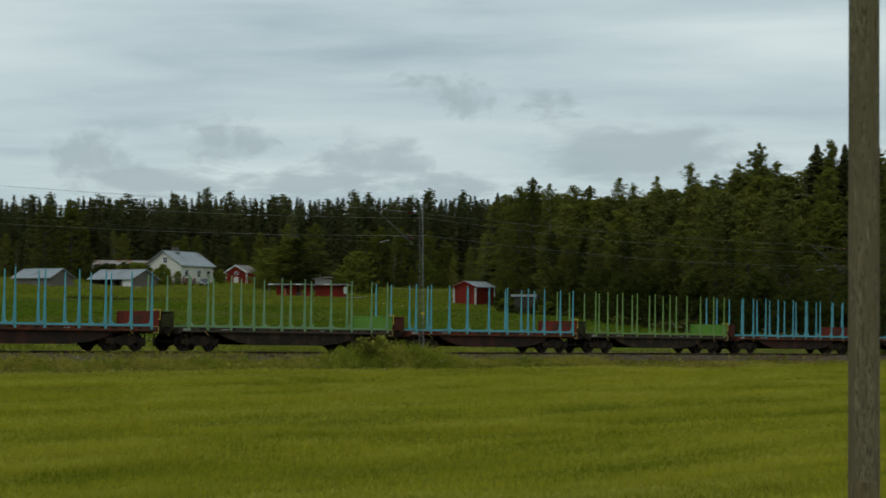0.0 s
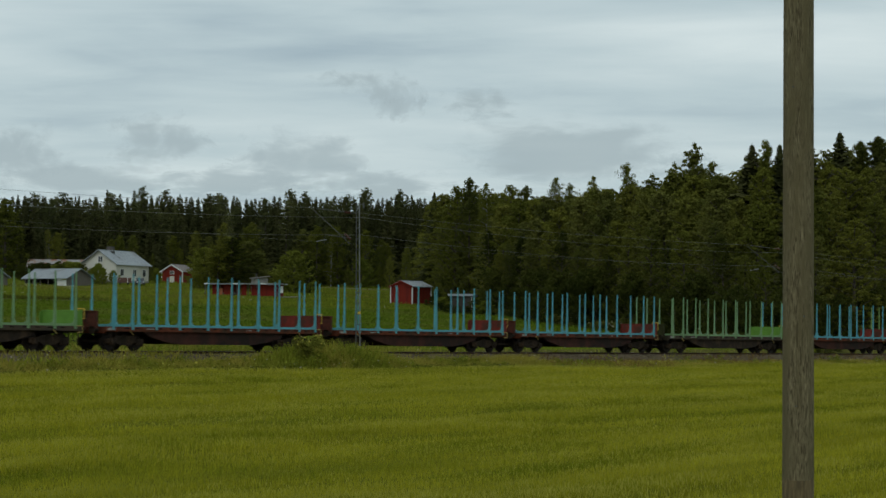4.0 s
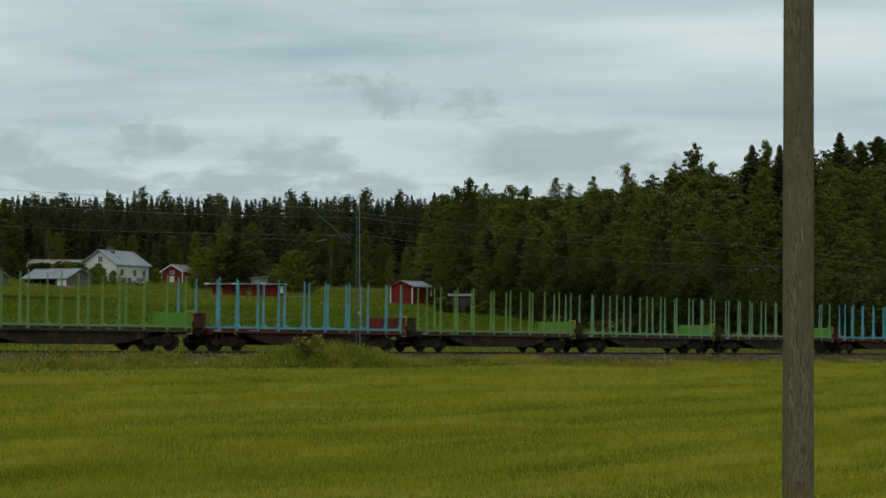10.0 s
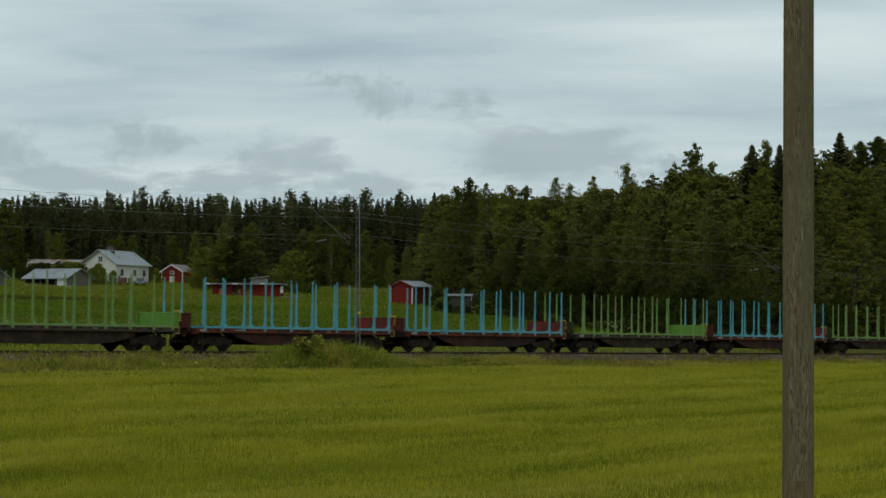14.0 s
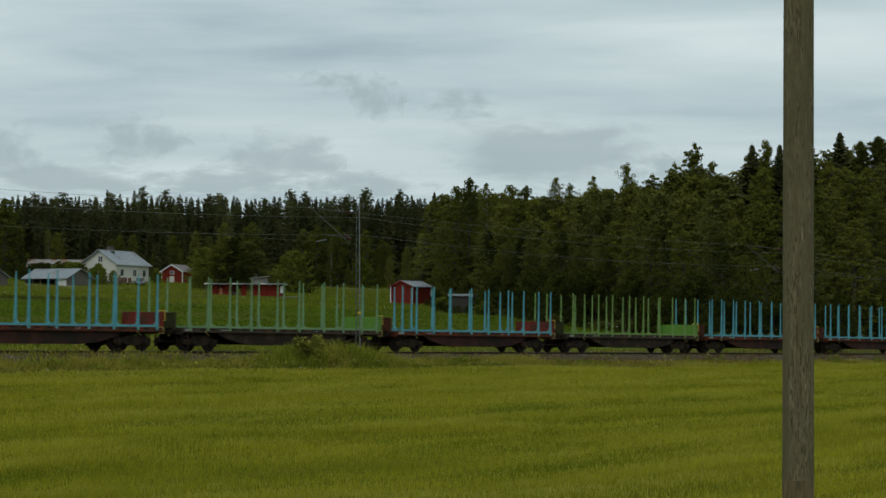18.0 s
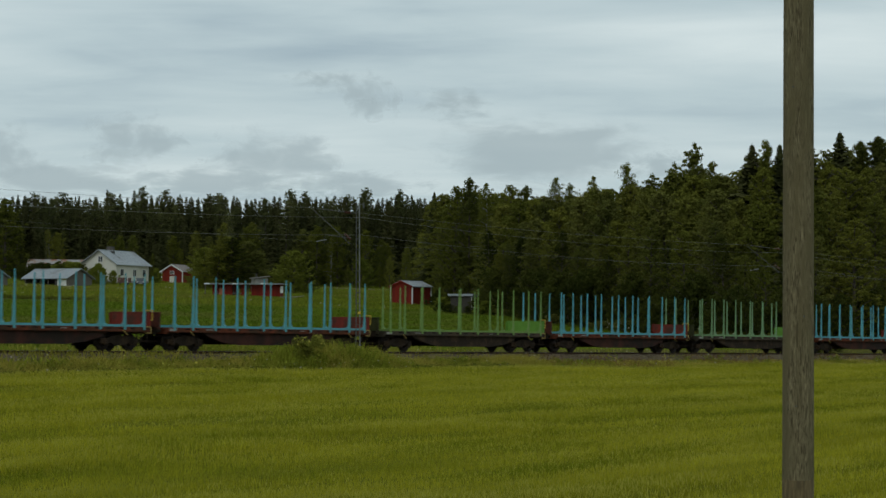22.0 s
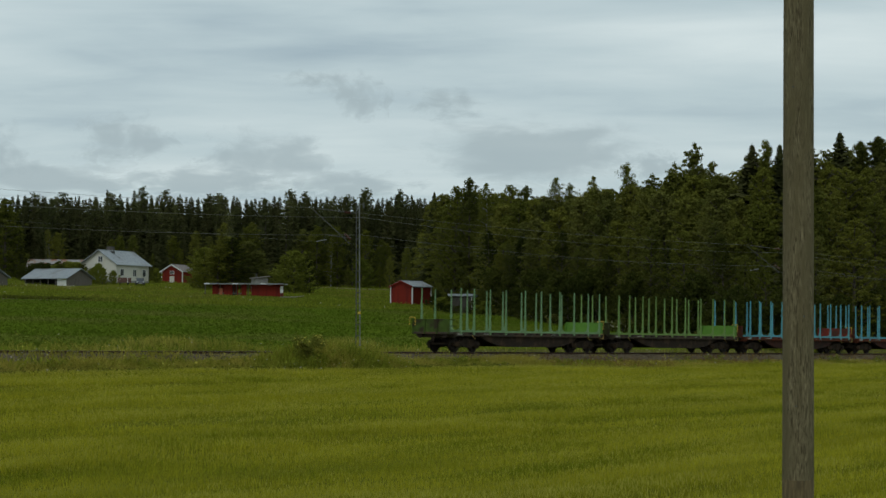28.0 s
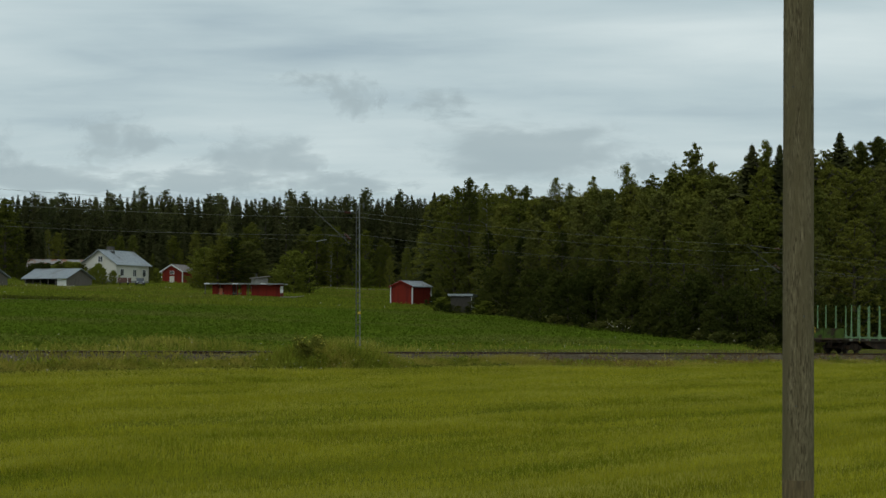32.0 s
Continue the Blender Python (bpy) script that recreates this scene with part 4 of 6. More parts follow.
def build_weed_bank(rng):
    """A low bank of tall weeds by the mast, with a yellow-flowered bush on it."""
    n = 12000
    s, u = rng.uniform(-23.7, -7.0, n), rng.uniform(-8.5, -4.6, n)
    rise = np.clip(1 - np.abs((s + 15.75) / 6.4) ** 2.2, 0, 1) * np.clip(1 - ((u + 6.5) / 2.3) ** 2, 0, 1)
    k = rng.uniform(0, 1, n) < rise + 0.15
    s, u, rise = s[k], u[k], rise[k]
    x, y, z = on_strip(s, u)
    h = (0.45 + 1.30 * rise) * rng.uniform(0.65, 1.15, len(s))
    bank = thing("weed_bank", Matrix.Identity(4), "bank of tall weeds and grass by the mast", "weeds", kind="stuff")
    g = rng.uniform(0, 1, len(s)) < 0.55 + 0.4 * np.sin(s * 1.4)
    for nm, q, mm, w in (("stems", ~g, WEED, 0.045), ("grass", g, DRYGRASS, 0.026)):
        v, f = blades(rng, np.stack([x[q], y[q], z[q]], 1), h[q], w * rng.uniform(0.5, 1.6, q.sum()), 0.45)
        part(nm, arrays(nm, v, f, mm), None, bank)
    n = 1100
    s, u = rng.uniform(-21.8, -9.5, n), rng.uniform(-8.2, -5.0, n)
    rise = np.clip(1 - np.abs((s + 15.75) / 6.4) ** 2.2, 0, 1)
    x, y, z = on_strip(s, u)
    C = np.stack([x, y, z + rise * rng.uniform(0.15, 1.5, n)], 1)
    v, f = leafy(rng, C, np.full((n, 3), 0.24), 6000, 0.06)
    part("leaves", arrays("leaves", v, f, WEED), None, bank)
    v, f = leafy(rng, C[::5] + (0, 0, 0.12), np.full((len(C[::5]), 3), 0.2), 2600, 0.055)
    part("pale_tips", arrays("pale_tips", v, f, SHRUB), None, bank, "yellow-green leaf tips")
    for mm, cnt, nm in ((PETAL_W, 130, "white_heads"), (PETAL_Y, 120, "yellow_heads")):
        s, u = rng.uniform(-27.3, -5.8, cnt), rng.uniform(-8.5, -6.0, cnt)
        x, y, z = on_strip(s, u)
        rise = np.clip(1 - np.abs((s + 15.75) / 6.4) ** 2.2, 0, 1)
        v, f = heads(rng, np.stack([x, y, z + 0.30 + 0.9 * rise * rng.uniform(0.3, 1.1, cnt) + rng.uniform(-0.15, 0.15, cnt)], 1), rng.uniform(0.015, 0.04, cnt))
        part(nm, arrays(nm, v, f, mm), None, bank)
    # the bush
    p = Vector((at_px(547, 102.7), 102.7))
    z0 = ground_z(p.x, p.y)
    b = thing("flowering_bush", pose(p.x, p.y, z0), "tall weed bush with yellow-green tips", "bush")
    C = np.array([(rng.normal(0, 0.38), rng.normal(0, 0.38), 0.25 + 1.75 * q) for q in np.linspace(0, 1, 40)])
    v, f = leafy(rng, C, np.full((40, 3), 0.28), 2800, 0.06)
    part("leaves", arrays("leaves", v, f, LEAF_A), None, b)
    v, f = leafy(rng, C[30:] + (0, 0, 0.12), np.full((10, 3), 0.20), 160, 0.045)
    part("blossom", arrays("blossom", v, f, PETAL_Y), None, b, "yellow blossom")
    bm = bmesh.new()
    for i in range(7):
        a = i * 0.9
        tube(bm, (0.05 * math.cos(a), 0.05 * math.sin(a), -0.1), (0.28 * math.cos(a), 0.28 * math.sin(a), 1.2), 0.012, 0.006, 5)
    part("stems", bm, BARK, b)


CROPLEAF = mat("low_crop_leaves", (0.118, 0.168, 0.016), (0.092, 0.138, 0.013), 0.6, 0.12, 0.6, vary=0.15, island=True, translucent=0.25, world_space=True, stain=(0.14, 0.16, 0.03), stain_scale=0.05, spec=0.0)
MEADOW = mat("meadow_grass", (0.188, 0.216, 0.022), (0.125, 0.157, 0.017), 0.7, 0.12, 0.7, vary=0.3, island=True, translucent=0.25, world_space=True, stain=(0.18, 0.165, 0.035), stain_scale=0.06, spec=0.0)


BARE = mat("bare_pale_soil", (0.145, 0.135, 0.055), (0.10, 0.10, 0.04), 0.95, 0.8, 0.6, 0.4, world_space=True, spec=0.0)
GRAVEL = mat("pale_gravel", (0.25, 0.235, 0.17), (0.16, 0.15, 0.11), 0.95, 1.5, 0.6, 0.4, world_space=True, spec=0.0)


def build_crop(rng):
    """Low leafy crop in rows on the slope beyond the track, and rough meadow above it."""
    n = 150000
    y = rng.uniform(99, 267, n)
    x = rng.uniform(-0.267, 0.20, n) * y
    s, u = su_all(x, y)
    row = np.abs(((u + 0.3 * np.sin(s * 0.05)) / 0.75) % 1.0 - 0.5)
    end = np.array([crop_end(a) for a in x])
    k = (u > 9.7) & (y < end) & (x < 33) & ((row < 0.33) | (rng.uniform(0, 1, n) < 0.4))
    x, y = x[k], y[k]
    z = GZ(x, y).astype(float)
    P = np.stack([x, y, z + 0.10], 1)
    v, f = leafy(rng, P, np.full((len(P), 3), 0.10), int(len(P) * 1.5), 0.10)
    crop = tagged(new("low_crop", arrays("low_crop", v, f, CROPLEAF)), "low leafy green crop in rows on the slope", "crop", kind="stuff")
    n = 52000
    y = rng.uniform(225, 450, n)
    x = rng.uniform(-0.267, 0.08, n) * y
    end = np.array([crop_end(a) for a in x])
    k = y > np.where(x / y < -0.178, end + 4.0, end - 1.5)
    x, y, end = x[k], y[k], end[k]
    z = GZ(x, y).astype(float)
    tall = np.array([noise.noise((a * 0.05, b * 0.06, 40.0)) for a, b in zip(x, y)])
    h = np.clip(0.26 + 0.45 * tall + rng.uniform(-0.1, 0.15, len(x)), 0.10, 0.9) + 0.08 * (y < end + 7.5)
    h = np.where((x > -42) & (x < -18) & (y > 300) & (y < 329), 0.12, h)
    v, f = blades(rng, np.stack([x, y, z], 1), h, 0.10 * rng.uniform(0.6, 1.4, len(x)), 0.5)
    mead = tagged(new("meadow_grass", arrays("meadow_grass", v, f, MEADOW)), "rough flowering meadow grass below the farm", "grass", kind="stuff")
    n = 260
    y = rng.uniform(248, 393, n)
    x = rng.uniform(-0.24, 0.013, n) * y
    k = np.array([b > crop_end(a) and noise.noise((a * 0.08, b * 0.053, 60.0)) > 0.02 for a, b in zip(x, y)])
    x, y = x[k], y[k]
    v, f = heads(rng, np.stack([x, y, GZ(x, y).astype(float) + rng.uniform(0.3, 0.6, len(x))], 1), rng.uniform(0.04, 0.10, len(x)))
    part("white_flowers", arrays("white_flowers", v, f, PETAL_W), None, mead, "white umbel heads")["kind"] = "stuff"
    # rank weeds above the bare headland
    n = 1500
    t = np.abs(rng.normal(0, 0.5, n))
    dp = 232.0 + 10 * t
    x = (-0.232 + 0.062 * t) * dp
    dp = np.array([crop_end(a) for a in x]) + rng.uniform(4.2, 7.5, n)
    z = GZ(x, dp).astype(float)
    v, f = leafy(rng, np.stack([x, dp, z + rng.uniform(0.0, 0.32, n)], 1), np.full((n, 3), 0.26), 6500, 0.09)
    part("headland_weeds", arrays("headland_weeds", v, f, LEAF_A), None, mead, "dark rank weeds along the headland")["kind"] = "stuff"
    # umbels before the grey barn
    n = 60
    dp = rng.uniform(352, 366, n)
    x = rng.uniform(-0.222, -0.178, n) * dp
    v, f = heads(rng, np.stack([x, dp, GZ(x, dp).astype(float) + rng.uniform(0.5, 1.0, n)], 1), rng.uniform(0.04, 0.09, n))
    part("barn_flowers", arrays("barn_flowers", v, f, PETAL_W), None, mead, "white umbels before the barn")["kind"] = "stuff"
    # flowers at the forest edge
    px = np.concatenate([rng.normal(1092, 14, 34), rng.uniform(960, 1350, 14)])
    dp = np.interp(px, (960, 1100, 1350), (212, 194, 164))
    x = (px - 784) / LENS * dp
    v, f = heads(rng, np.stack([x, dp, GZ(x, dp).astype(float) + rng.uniform(0.4, 1.2, len(x))], 1), rng.uniform(0.03, 0.07, len(x)))
    part("edge_flowers", arrays("edge_flowers", v, f, PETAL_W), None, mead, "pale flowers at the forest edge")["kind"] = "stuff"
    # pale strips: bare headland of the crop, farm road, yard track
    for name, lab, pts, wd, mm in (("headland", "bare pale soil strip at the end of the crop", [(px, None) for px in range(-40, 166, 8)], 4.2, BARE),
                                   ("farm_road", "thin gravel road at the far side of the meadow", [(px, 402 + 0.015 * px) for px in range(545, 700, 10)], 2.2, GRAVEL),
                                   ("yard_track", "gravel yard track beside the long shed", [(496, 315), (506, 316.5), (516, 317), (526, 319.5), (534, 324), (540, 333)], 3.4, GRAVEL)):
        vs, fs = [], []
        for i, (px, dp) in enumerate(pts):
            if dp is None:
                dp = 240.0
                for _ in range(8):
                    dp = crop_end(at_px(px, dp)) - 0.5
            for k in range(4):
                d = dp + wd * k / 3
                x = at_px(px, d)
                vs.append((x, d, ground_z(x, d) + (0.16 if name == "farm_road" else 0.07)))
            if i:
                for k in range(3):
                    a = i * 4 + k
                    fs.append((a - 4, a, a + 1, a - 3))
        tagged(new(name, arrays(name, vs, fs, mm)), lab, "path", kind="structure")



def leafy(rng, centres, radii, count, size, inner=0.55):
    """Leaf quads gathered in clumps: centres (n, 3), radii (n, 3)."""
    k = rng.integers(0, len(centres), count)
    d = rng.normal(0, 1, (count, 3))
    d /= np.linalg.norm(d, axis=1)[:, None]
    P = centres[k] + d * radii[k] * rng.uniform(inner, 1.0, (count, 1))
    nrm = d + rng.normal(0, 0.42, (count, 3))
    nrm[:, 2] += 0.35
    nrm /= np.linalg.norm(nrm, axis=1)[:, None]
    ref = rng.normal(0, 1, (count, 3))
    a = np.cross(nrm, ref)
    a /= np.linalg.norm(a, axis=1)[:, None] + 1e-6
    b = np.cross(nrm, a)
    sz = size * rng.uniform(0.55, 1.35, (count, 1))
    v = np.stack([P - a * sz, P - b * sz * 0.62, P + a * sz, P + b * sz * 0.62 + nrm * sz * 0.3], 1)
    return v.reshape(-1, 3), np.arange(count * 4).reshape(-1, 4)


build_verges()


def limb(bm, pts, r0, r1, seg=6):
    n = len(pts) - 1
    for i in range(n):
        tube(bm, pts[i], pts[i + 1], r0 + (r1 - r0) * i / n, r0 + (r1 - r0) * (i + 1) / n, seg, caps=False)


def puffs(rng, centres, radii, count, size, under=0.42):
    """Leaf quads on the upper shells of flat leafy tufts, leaving shade below each: centres (n, 3), radii (n, 3)."""
    k = rng.integers(0, len(centres), count)
    d = rng.normal(0, 1, (count, 3))
    d[:, 2] = np.abs(d[:, 2]) - under * rng.uniform(0, 2.2, count)
    d /= np.linalg.norm(d, axis=1)[:, None]
    P = centres[k] + d * radii[k] * rng.uniform(0.55, 1.06, (count, 1))
    nrm = d * (0.9, 0.9, 0.7) + rng.normal(0, 0.34, (count, 3)) + (0, 0, 0.45)
    nrm /= np.linalg.norm(nrm, axis=1)[:, None]
    a = np.cross(nrm, rng.normal(0, 1, (count, 3)))
    a /= np.linalg.norm(a, axis=1)[:, None] + 1e-6
    b = np.cross(nrm, a)
    sz = size * rng.uniform(0.6, 1.35, (count, 1))
    v = np.stack([P - a * sz, P - b * sz * 0.6, P + a * sz, P + b * sz * 0.6 + nrm * sz * 0.25], 1)
    return v.reshape(-1, 3), np.arange(count * 4).reshape(-1, 4)


def broadleaf(name, seed, height, width, material, bark, low=0.08, leaves=3600, size=0.24, boughs=34, tuft=1.0, label="", category="tree", group="", droop=0.0, leaders=3):
    """A tree with a tapered trunk, boughs that carry leafy tufts, and a few leaders that break the outline."""
    rng = np.random.default_rng(seed)
    t = thing(name, Matrix.Identity(4), label, category, group)
    bm = bmesh.new()
    bend = rng.uniform(-0.04, 0.04, 2) * height
    spine = [Vector((bend[0] * (k / 6) ** 2, bend[1] * (k / 6) ** 2, height * 0.95 * k / 6)) for k in range(7)]
    spine[0].z = -0.4
    limb(bm, spine, 0.012 * height + 0.03, 0.02, 8)
    C, R = [], []
    tops = [(rng.uniform(0, 6.28), rng.uniform(0.03, 0.17) * width, rng.uniform(0.82, 0.955)) for _ in range(leaders)]
    for i in range(boughs):
        g = (i + rng.uniform(0, 1)) / boughs
        f = low + (0.96 - low) * g
        prof = min(1.0, 0.55 + 1.6 * g) * (1 - g) ** 0.50 * 1.12
        reach = width / 2 * prof * rng.uniform(0.62, 1.12) + 0.012 * height
        a = i * 2.4 + rng.uniform(-0.5, 0.5)
        z = height * f
        base = Vector((bend[0] * f * f, bend[1] * f * f, z - 0.35 * reach))
        rise = rng.uniform(0.15, 0.5)
        tip = base + Vector((reach * math.cos(a), reach * math.sin(a), reach * (0.35 + rise - droop * 1.4)))
        if i % 2 == 0:
            limb(bm, [base, (base + tip) / 2 + Vector((0, 0, 0.08 * reach)), tip], 0.004 * height + 0.012, 0.01, 5)
        n = 3 + int(reach / (0.055 * height))
        for q in range(n):
            w = 0.22 + 0.78 * (q + rng.uniform(0.2, 0.8)) / n
            c = base.lerp(tip, w) + Vector(rng.normal(0, 0.018 * height, 3)) * (1.0 if w < 0.8 else 0.5)
            r = 0.043 * height * tuft * rng.uniform(0.6, 1.2) * (1.12 - 0.4 * w)
            C.append(c)
            R.append((r, r * rng.uniform(0.8, 1.1), r * (rng.uniform(0.55, 0.85) + droop)))
    for i in range(boughs // 2):
        f = 0.70 + 0.28 * rng.uniform(0, 1) ** 1.3
        a, off = rng.uniform(0, 6.28), width * 0.85 * (1.0 - f) * rng.uniform(0.1, 1.0) ** 0.6
        r = 0.032 * height * tuft * rng.uniform(0.6, 1.1)
        C.append(Vector((bend[0] * f * f + off * math.cos(a), bend[1] * f * f + off * math.sin(a), height * f)))
        R.append((r, r, r * 0.9))
    for a, off, ht in tops:
        for q in range(10):
            f = ht - 0.022 * q
            c = Vector((bend[0] + off * math.cos(a), bend[1] + off * math.sin(a), height * f)) + Vector(rng.normal(0, 0.008 * height, 3)) * (0.3 + q * 0.22)
            r = height * tuft * (0.008 + 0.0035 * q)
            C.append(c)
            R.append((r, r, r * 1.35))
    part("trunk", bm, bark, t)
    v, f = puffs(rng, np.array(C), np.array(R), leaves, size)
    part("crown", arrays("crown", v, f, material), None, t)
    return t


def spruce(seed, height, width, label, whorls=26, arms=7, sprays=4, wing=0.013, taper=0.80, material=None, group="spruces of the far forest"):
    """A spire of whorls; every branch is a row of drooping sprays to both sides."""
    rng = np.random.default_rng(seed)
    t = thing("spruce_tree", Matrix.Identity(4), label, "tree", group)
    bm = bmesh.new()
    tube(bm, (0, 0, -0.5), (0, 0, height * 0.985), 0.011 * height, 0.012, 7)
    part("trunk", bm, BARK, t)
    vs = []
    up = np.array((0.0, 0.0, 1.0))
    total = whorls * arms
    for j in range(total):
        f = ((j + rng.uniform(0, 1)) / total) ** 1.12
        z = height * (0.03 + 0.95 * f)
        a = j * 2.4 + rng.uniform(-0.5, 0.5)
        L = width / 2 * min(1.0, (1 - f) ** taper * 1.08) * rng.uniform(0.62, 1.12) + 0.003 * height
        d = np.array((math.cos(a), math.sin(a), 0))
        sd = np.array((-math.sin(a), math.cos(a), 0))
        slope = 0.60 * (f - 0.42) + rng.uniform(-0.12, 0.08)
        step = L / sprays
        for k in range(sprays):
            q = (k + 0.25) / sprays
            c = np.array((0, 0, z)) + d * L * q + up * (L * q * slope - 0.16 * L * q * q)
            e = c + d * step * 1.4 + up * step * (slope - 0.25 * q)
            w = (0.36 * L * (1.10 - q) + wing * height) * rng.uniform(0.7, 1.25)
            for sg in (-1, 1):
                dn = up * w * rng.uniform(0.30, 0.9)
                vs += [c, c + sd * sg * w - dn, e + sd * sg * w * 0.45 - dn * 0.9, e]
    for k in range(26):
        a = k * 2.4
        q = k / 26
        r = width * (0.026 * (1 - q) + 0.002) * rng.uniform(0.7, 1.2)
        z = height * (0.925 + 0.07 * q)
        d = np.array((math.cos(a), math.sin(a), 0))
        sd = np.array((-math.sin(a), math.cos(a), 0)) * r * 0.35
        c = np.array((0, 0, z))
        vs += [c, c + d * r * 0.6 + sd - up * r * 0.2, c + d * r + up * r * 0.1, c + d * r * 0.6 - sd - up * r * 0.2]
    v = np.array(vs, float)
    v += rng.normal(0, 0.025, v.shape)
    part("crown", arrays("crown", v, np.arange(len(v)).reshape(-1, 4), material or NEEDLE), None, t)
    return t


def pine(seed, height, width, label):
    """A bare trunk and a rounded open crown."""
    return broadleaf("pine_tree", seed, height, width, PINEN, BARK, 0.40, 3600, 0.15, 38, 0.78, label=label, group="pines of the far forest", leaders=1)


def build_forest():
    rng = random.Random(3)
    edge_lab, near = "leafy deciduous tree at the forest edge, green to the ground", "trees of the near forest"
    broad = [broadleaf("broadleaf_tree", 100 + i, 18.0, (7.6, 6.4, 8.4, 6.0, 7.0)[i], (LEAF_A, LEAF_B, LEAF_A, LEAF_C, LEAF_B)[i], BARK, 0.04, 23000, 0.090, (96, 84, 104, 84, 96)[i], 0.58,
                       label=edge_lab, group=near) for i in range(5)]
    inner = [broadleaf("broadleaf_tree", 110 + i, 18.0, (8.6, 7.6, 8.0)[i], (LEAF_A, LEAF_B, LEAF_C)[i], BARK, 0.03, 9000, 0.165, 64, 0.85,
                       label="leafy deciduous tree behind the front of the wood", group=near) for i in range(3)]
    birch = [broadleaf("birch_tree", 120 + i, 18.0, (4.6, 5.4, 4.2)[i], LEAF_B, BIRCH, 0.08, 12000, 0.085, 84, 0.60, label="slender birch with an airy crown", group=near, droop=0.30, leaders=2) for i in range(3)]
    # bushes and half the low scrub carry the forest-foot shade in their leaf colour
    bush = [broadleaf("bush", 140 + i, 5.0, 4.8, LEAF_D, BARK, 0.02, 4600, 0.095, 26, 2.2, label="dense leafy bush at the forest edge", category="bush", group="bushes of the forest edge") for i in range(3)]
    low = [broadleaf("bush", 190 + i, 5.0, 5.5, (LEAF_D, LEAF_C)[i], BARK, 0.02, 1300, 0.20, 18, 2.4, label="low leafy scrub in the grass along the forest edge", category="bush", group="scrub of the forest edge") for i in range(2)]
    shrub = broadleaf("bush", 147, 5.0, 4.8, SHRUB, BARK, 0.02, 5000, 0.14, 26, 2.2, label="round yellow-green shrub beside the farm buildings", category="bush", group="shrubs of the farm")
    spr = [spruce(150 + i, 18.0, (4.8, 4.0, 5.4, 4.4)[i], "dark narrow spruce in the forest") for i in range(4)]
    fir = [spruce(160 + i, 18.0, (7.0, 6.0)[i], "broad dark spruce in the near wood", 42, 11, 7, 0.008, 0.78, FIRN, near) for i in range(2)]
    # same broadleaf form, with the shade painted into darker leaves
    shaded = [broadleaf("broadleaf_tree", 180 + i, 18.0, (8.0, 7.0)[i], LEAF_D, BARK, 0.03, 21000, 0.090, 92, 0.58, label="deciduous tree with shade-dark leaves at the forest edge, green to the ground", group=near) for i in range(2)]
    garden = [broadleaf("broadleaf_tree", 148 + i, 18.0, 17.0, GARDEN, BARK, 0.03, 9000, 0.30, 60, 1.15, label="round leafy garden tree beside the farm sheds", group="trees of the farm") for i in range(2)]
    pin = [pine(170 + i, 18.0, (5.0, 4.2)[i], "tall pine with an open crown above the forest") for i in range(2)]
    used = set()

    def put(kinds, x, y, h, base_h=18.0, wide=1.0):
        o = kinds if not isinstance(kinds, list) else kinds[rng.randrange(len(kinds))]
        k = h / base_h
        m = pose(x, y, ground_z(x, y) - 0.15, 0, 0, rng.uniform(0, 360)) @ Matrix.Diagonal((k * wide, k * wide, k, 1))
        if o.name in used:
            return copy_thing(o, m @ Matrix.Diagonal((1 / o.scale.x, 1 / o.scale.y, 1 / o.scale.z, 1)))
        used.add(o.name)
        o.matrix_basis = m
        return o

    def skyline(kinds, px, py, depth, wide=1.0):
        x = at_px(px, depth)
        top = 3.3 + (570 + 0.0079 * (px - 784) - py) / LENS * depth
        put(kinds, x, depth, (top - ground_z(x, depth)) * (1.0 if kinds is spr or kinds is fir else 1.04 if kinds is pin else 1.012) + 0.3, wide=wide)

    # near forest: edge line from the sheds towards the track
    edge = ((868, 258), (905, 248), (960, 225), (1030, 213), (1100, 202), (1180, 189), (1260, 180), (1350, 173), (1440, 176), (1530, 190), (1640, 206), (1740, 220))

    def edge_at(f):
        i = min(int(f), len(edge) - 2)
        g = f - i
        return edge[i][0] + (edge[i + 1][0] - edge[i][0]) * g, edge[i][1] + (edge[i + 1][1] - edge[i][1]) * g

    for i in range(44):
        px, dp = edge_at(i * 11 / 44 + rng.uniform(-0.1, 0.1))
        put(bush, at_px(px, dp), dp + rng.uniform(-1, 2.5), rng.uniform(3.0, 6.5), 5.0)
    for i in range(58):
        px, dp = edge_at(i * 9.5 / 58 + rng.uniform(-0.08, 0.08))
        dp -= rng.uniform(1.5, 6.5)
        put(low, at_px(px, dp), dp, rng.uniform(0.5, 1.7), 5.0, rng.uniform(1.2, 2.2))
    for i in range(26):
        px, dp = edge_at(i * 11 / 26 + rng.uniform(-0.15, 0.15))
        dp += 7
        put(broad if i % 3 else shaded, at_px(px, dp), dp + rng.uniform(-1, 2), rng.uniform(8, 11.5))
    for i in range(22):
        px, dp = edge_at(i * 11 / 22 + rng.uniform(-0.2, 0.2))
        dp += 19
        put(fir if px > 1310 and i % 3 == 0 else inner, at_px(px, dp), dp + rng.uniform(-2, 2), rng.uniform(12, 15.5), wide=1.15)
    for i in range(20):
        px, dp = edge_at(i * 11 / 20 + rng.uniform(-0.2, 0.2))
        dp += 44
        put(inner, at_px(px, dp - 10), dp - 10 + rng.uniform(-2, 2), rng.uniform(13, 16))
        put(inner, at_px(px, dp), dp + rng.uniform(-2, 2), rng.uniform(15, 17.5) if px < 1180 else rng.uniform(17, 20), wide=1.25)
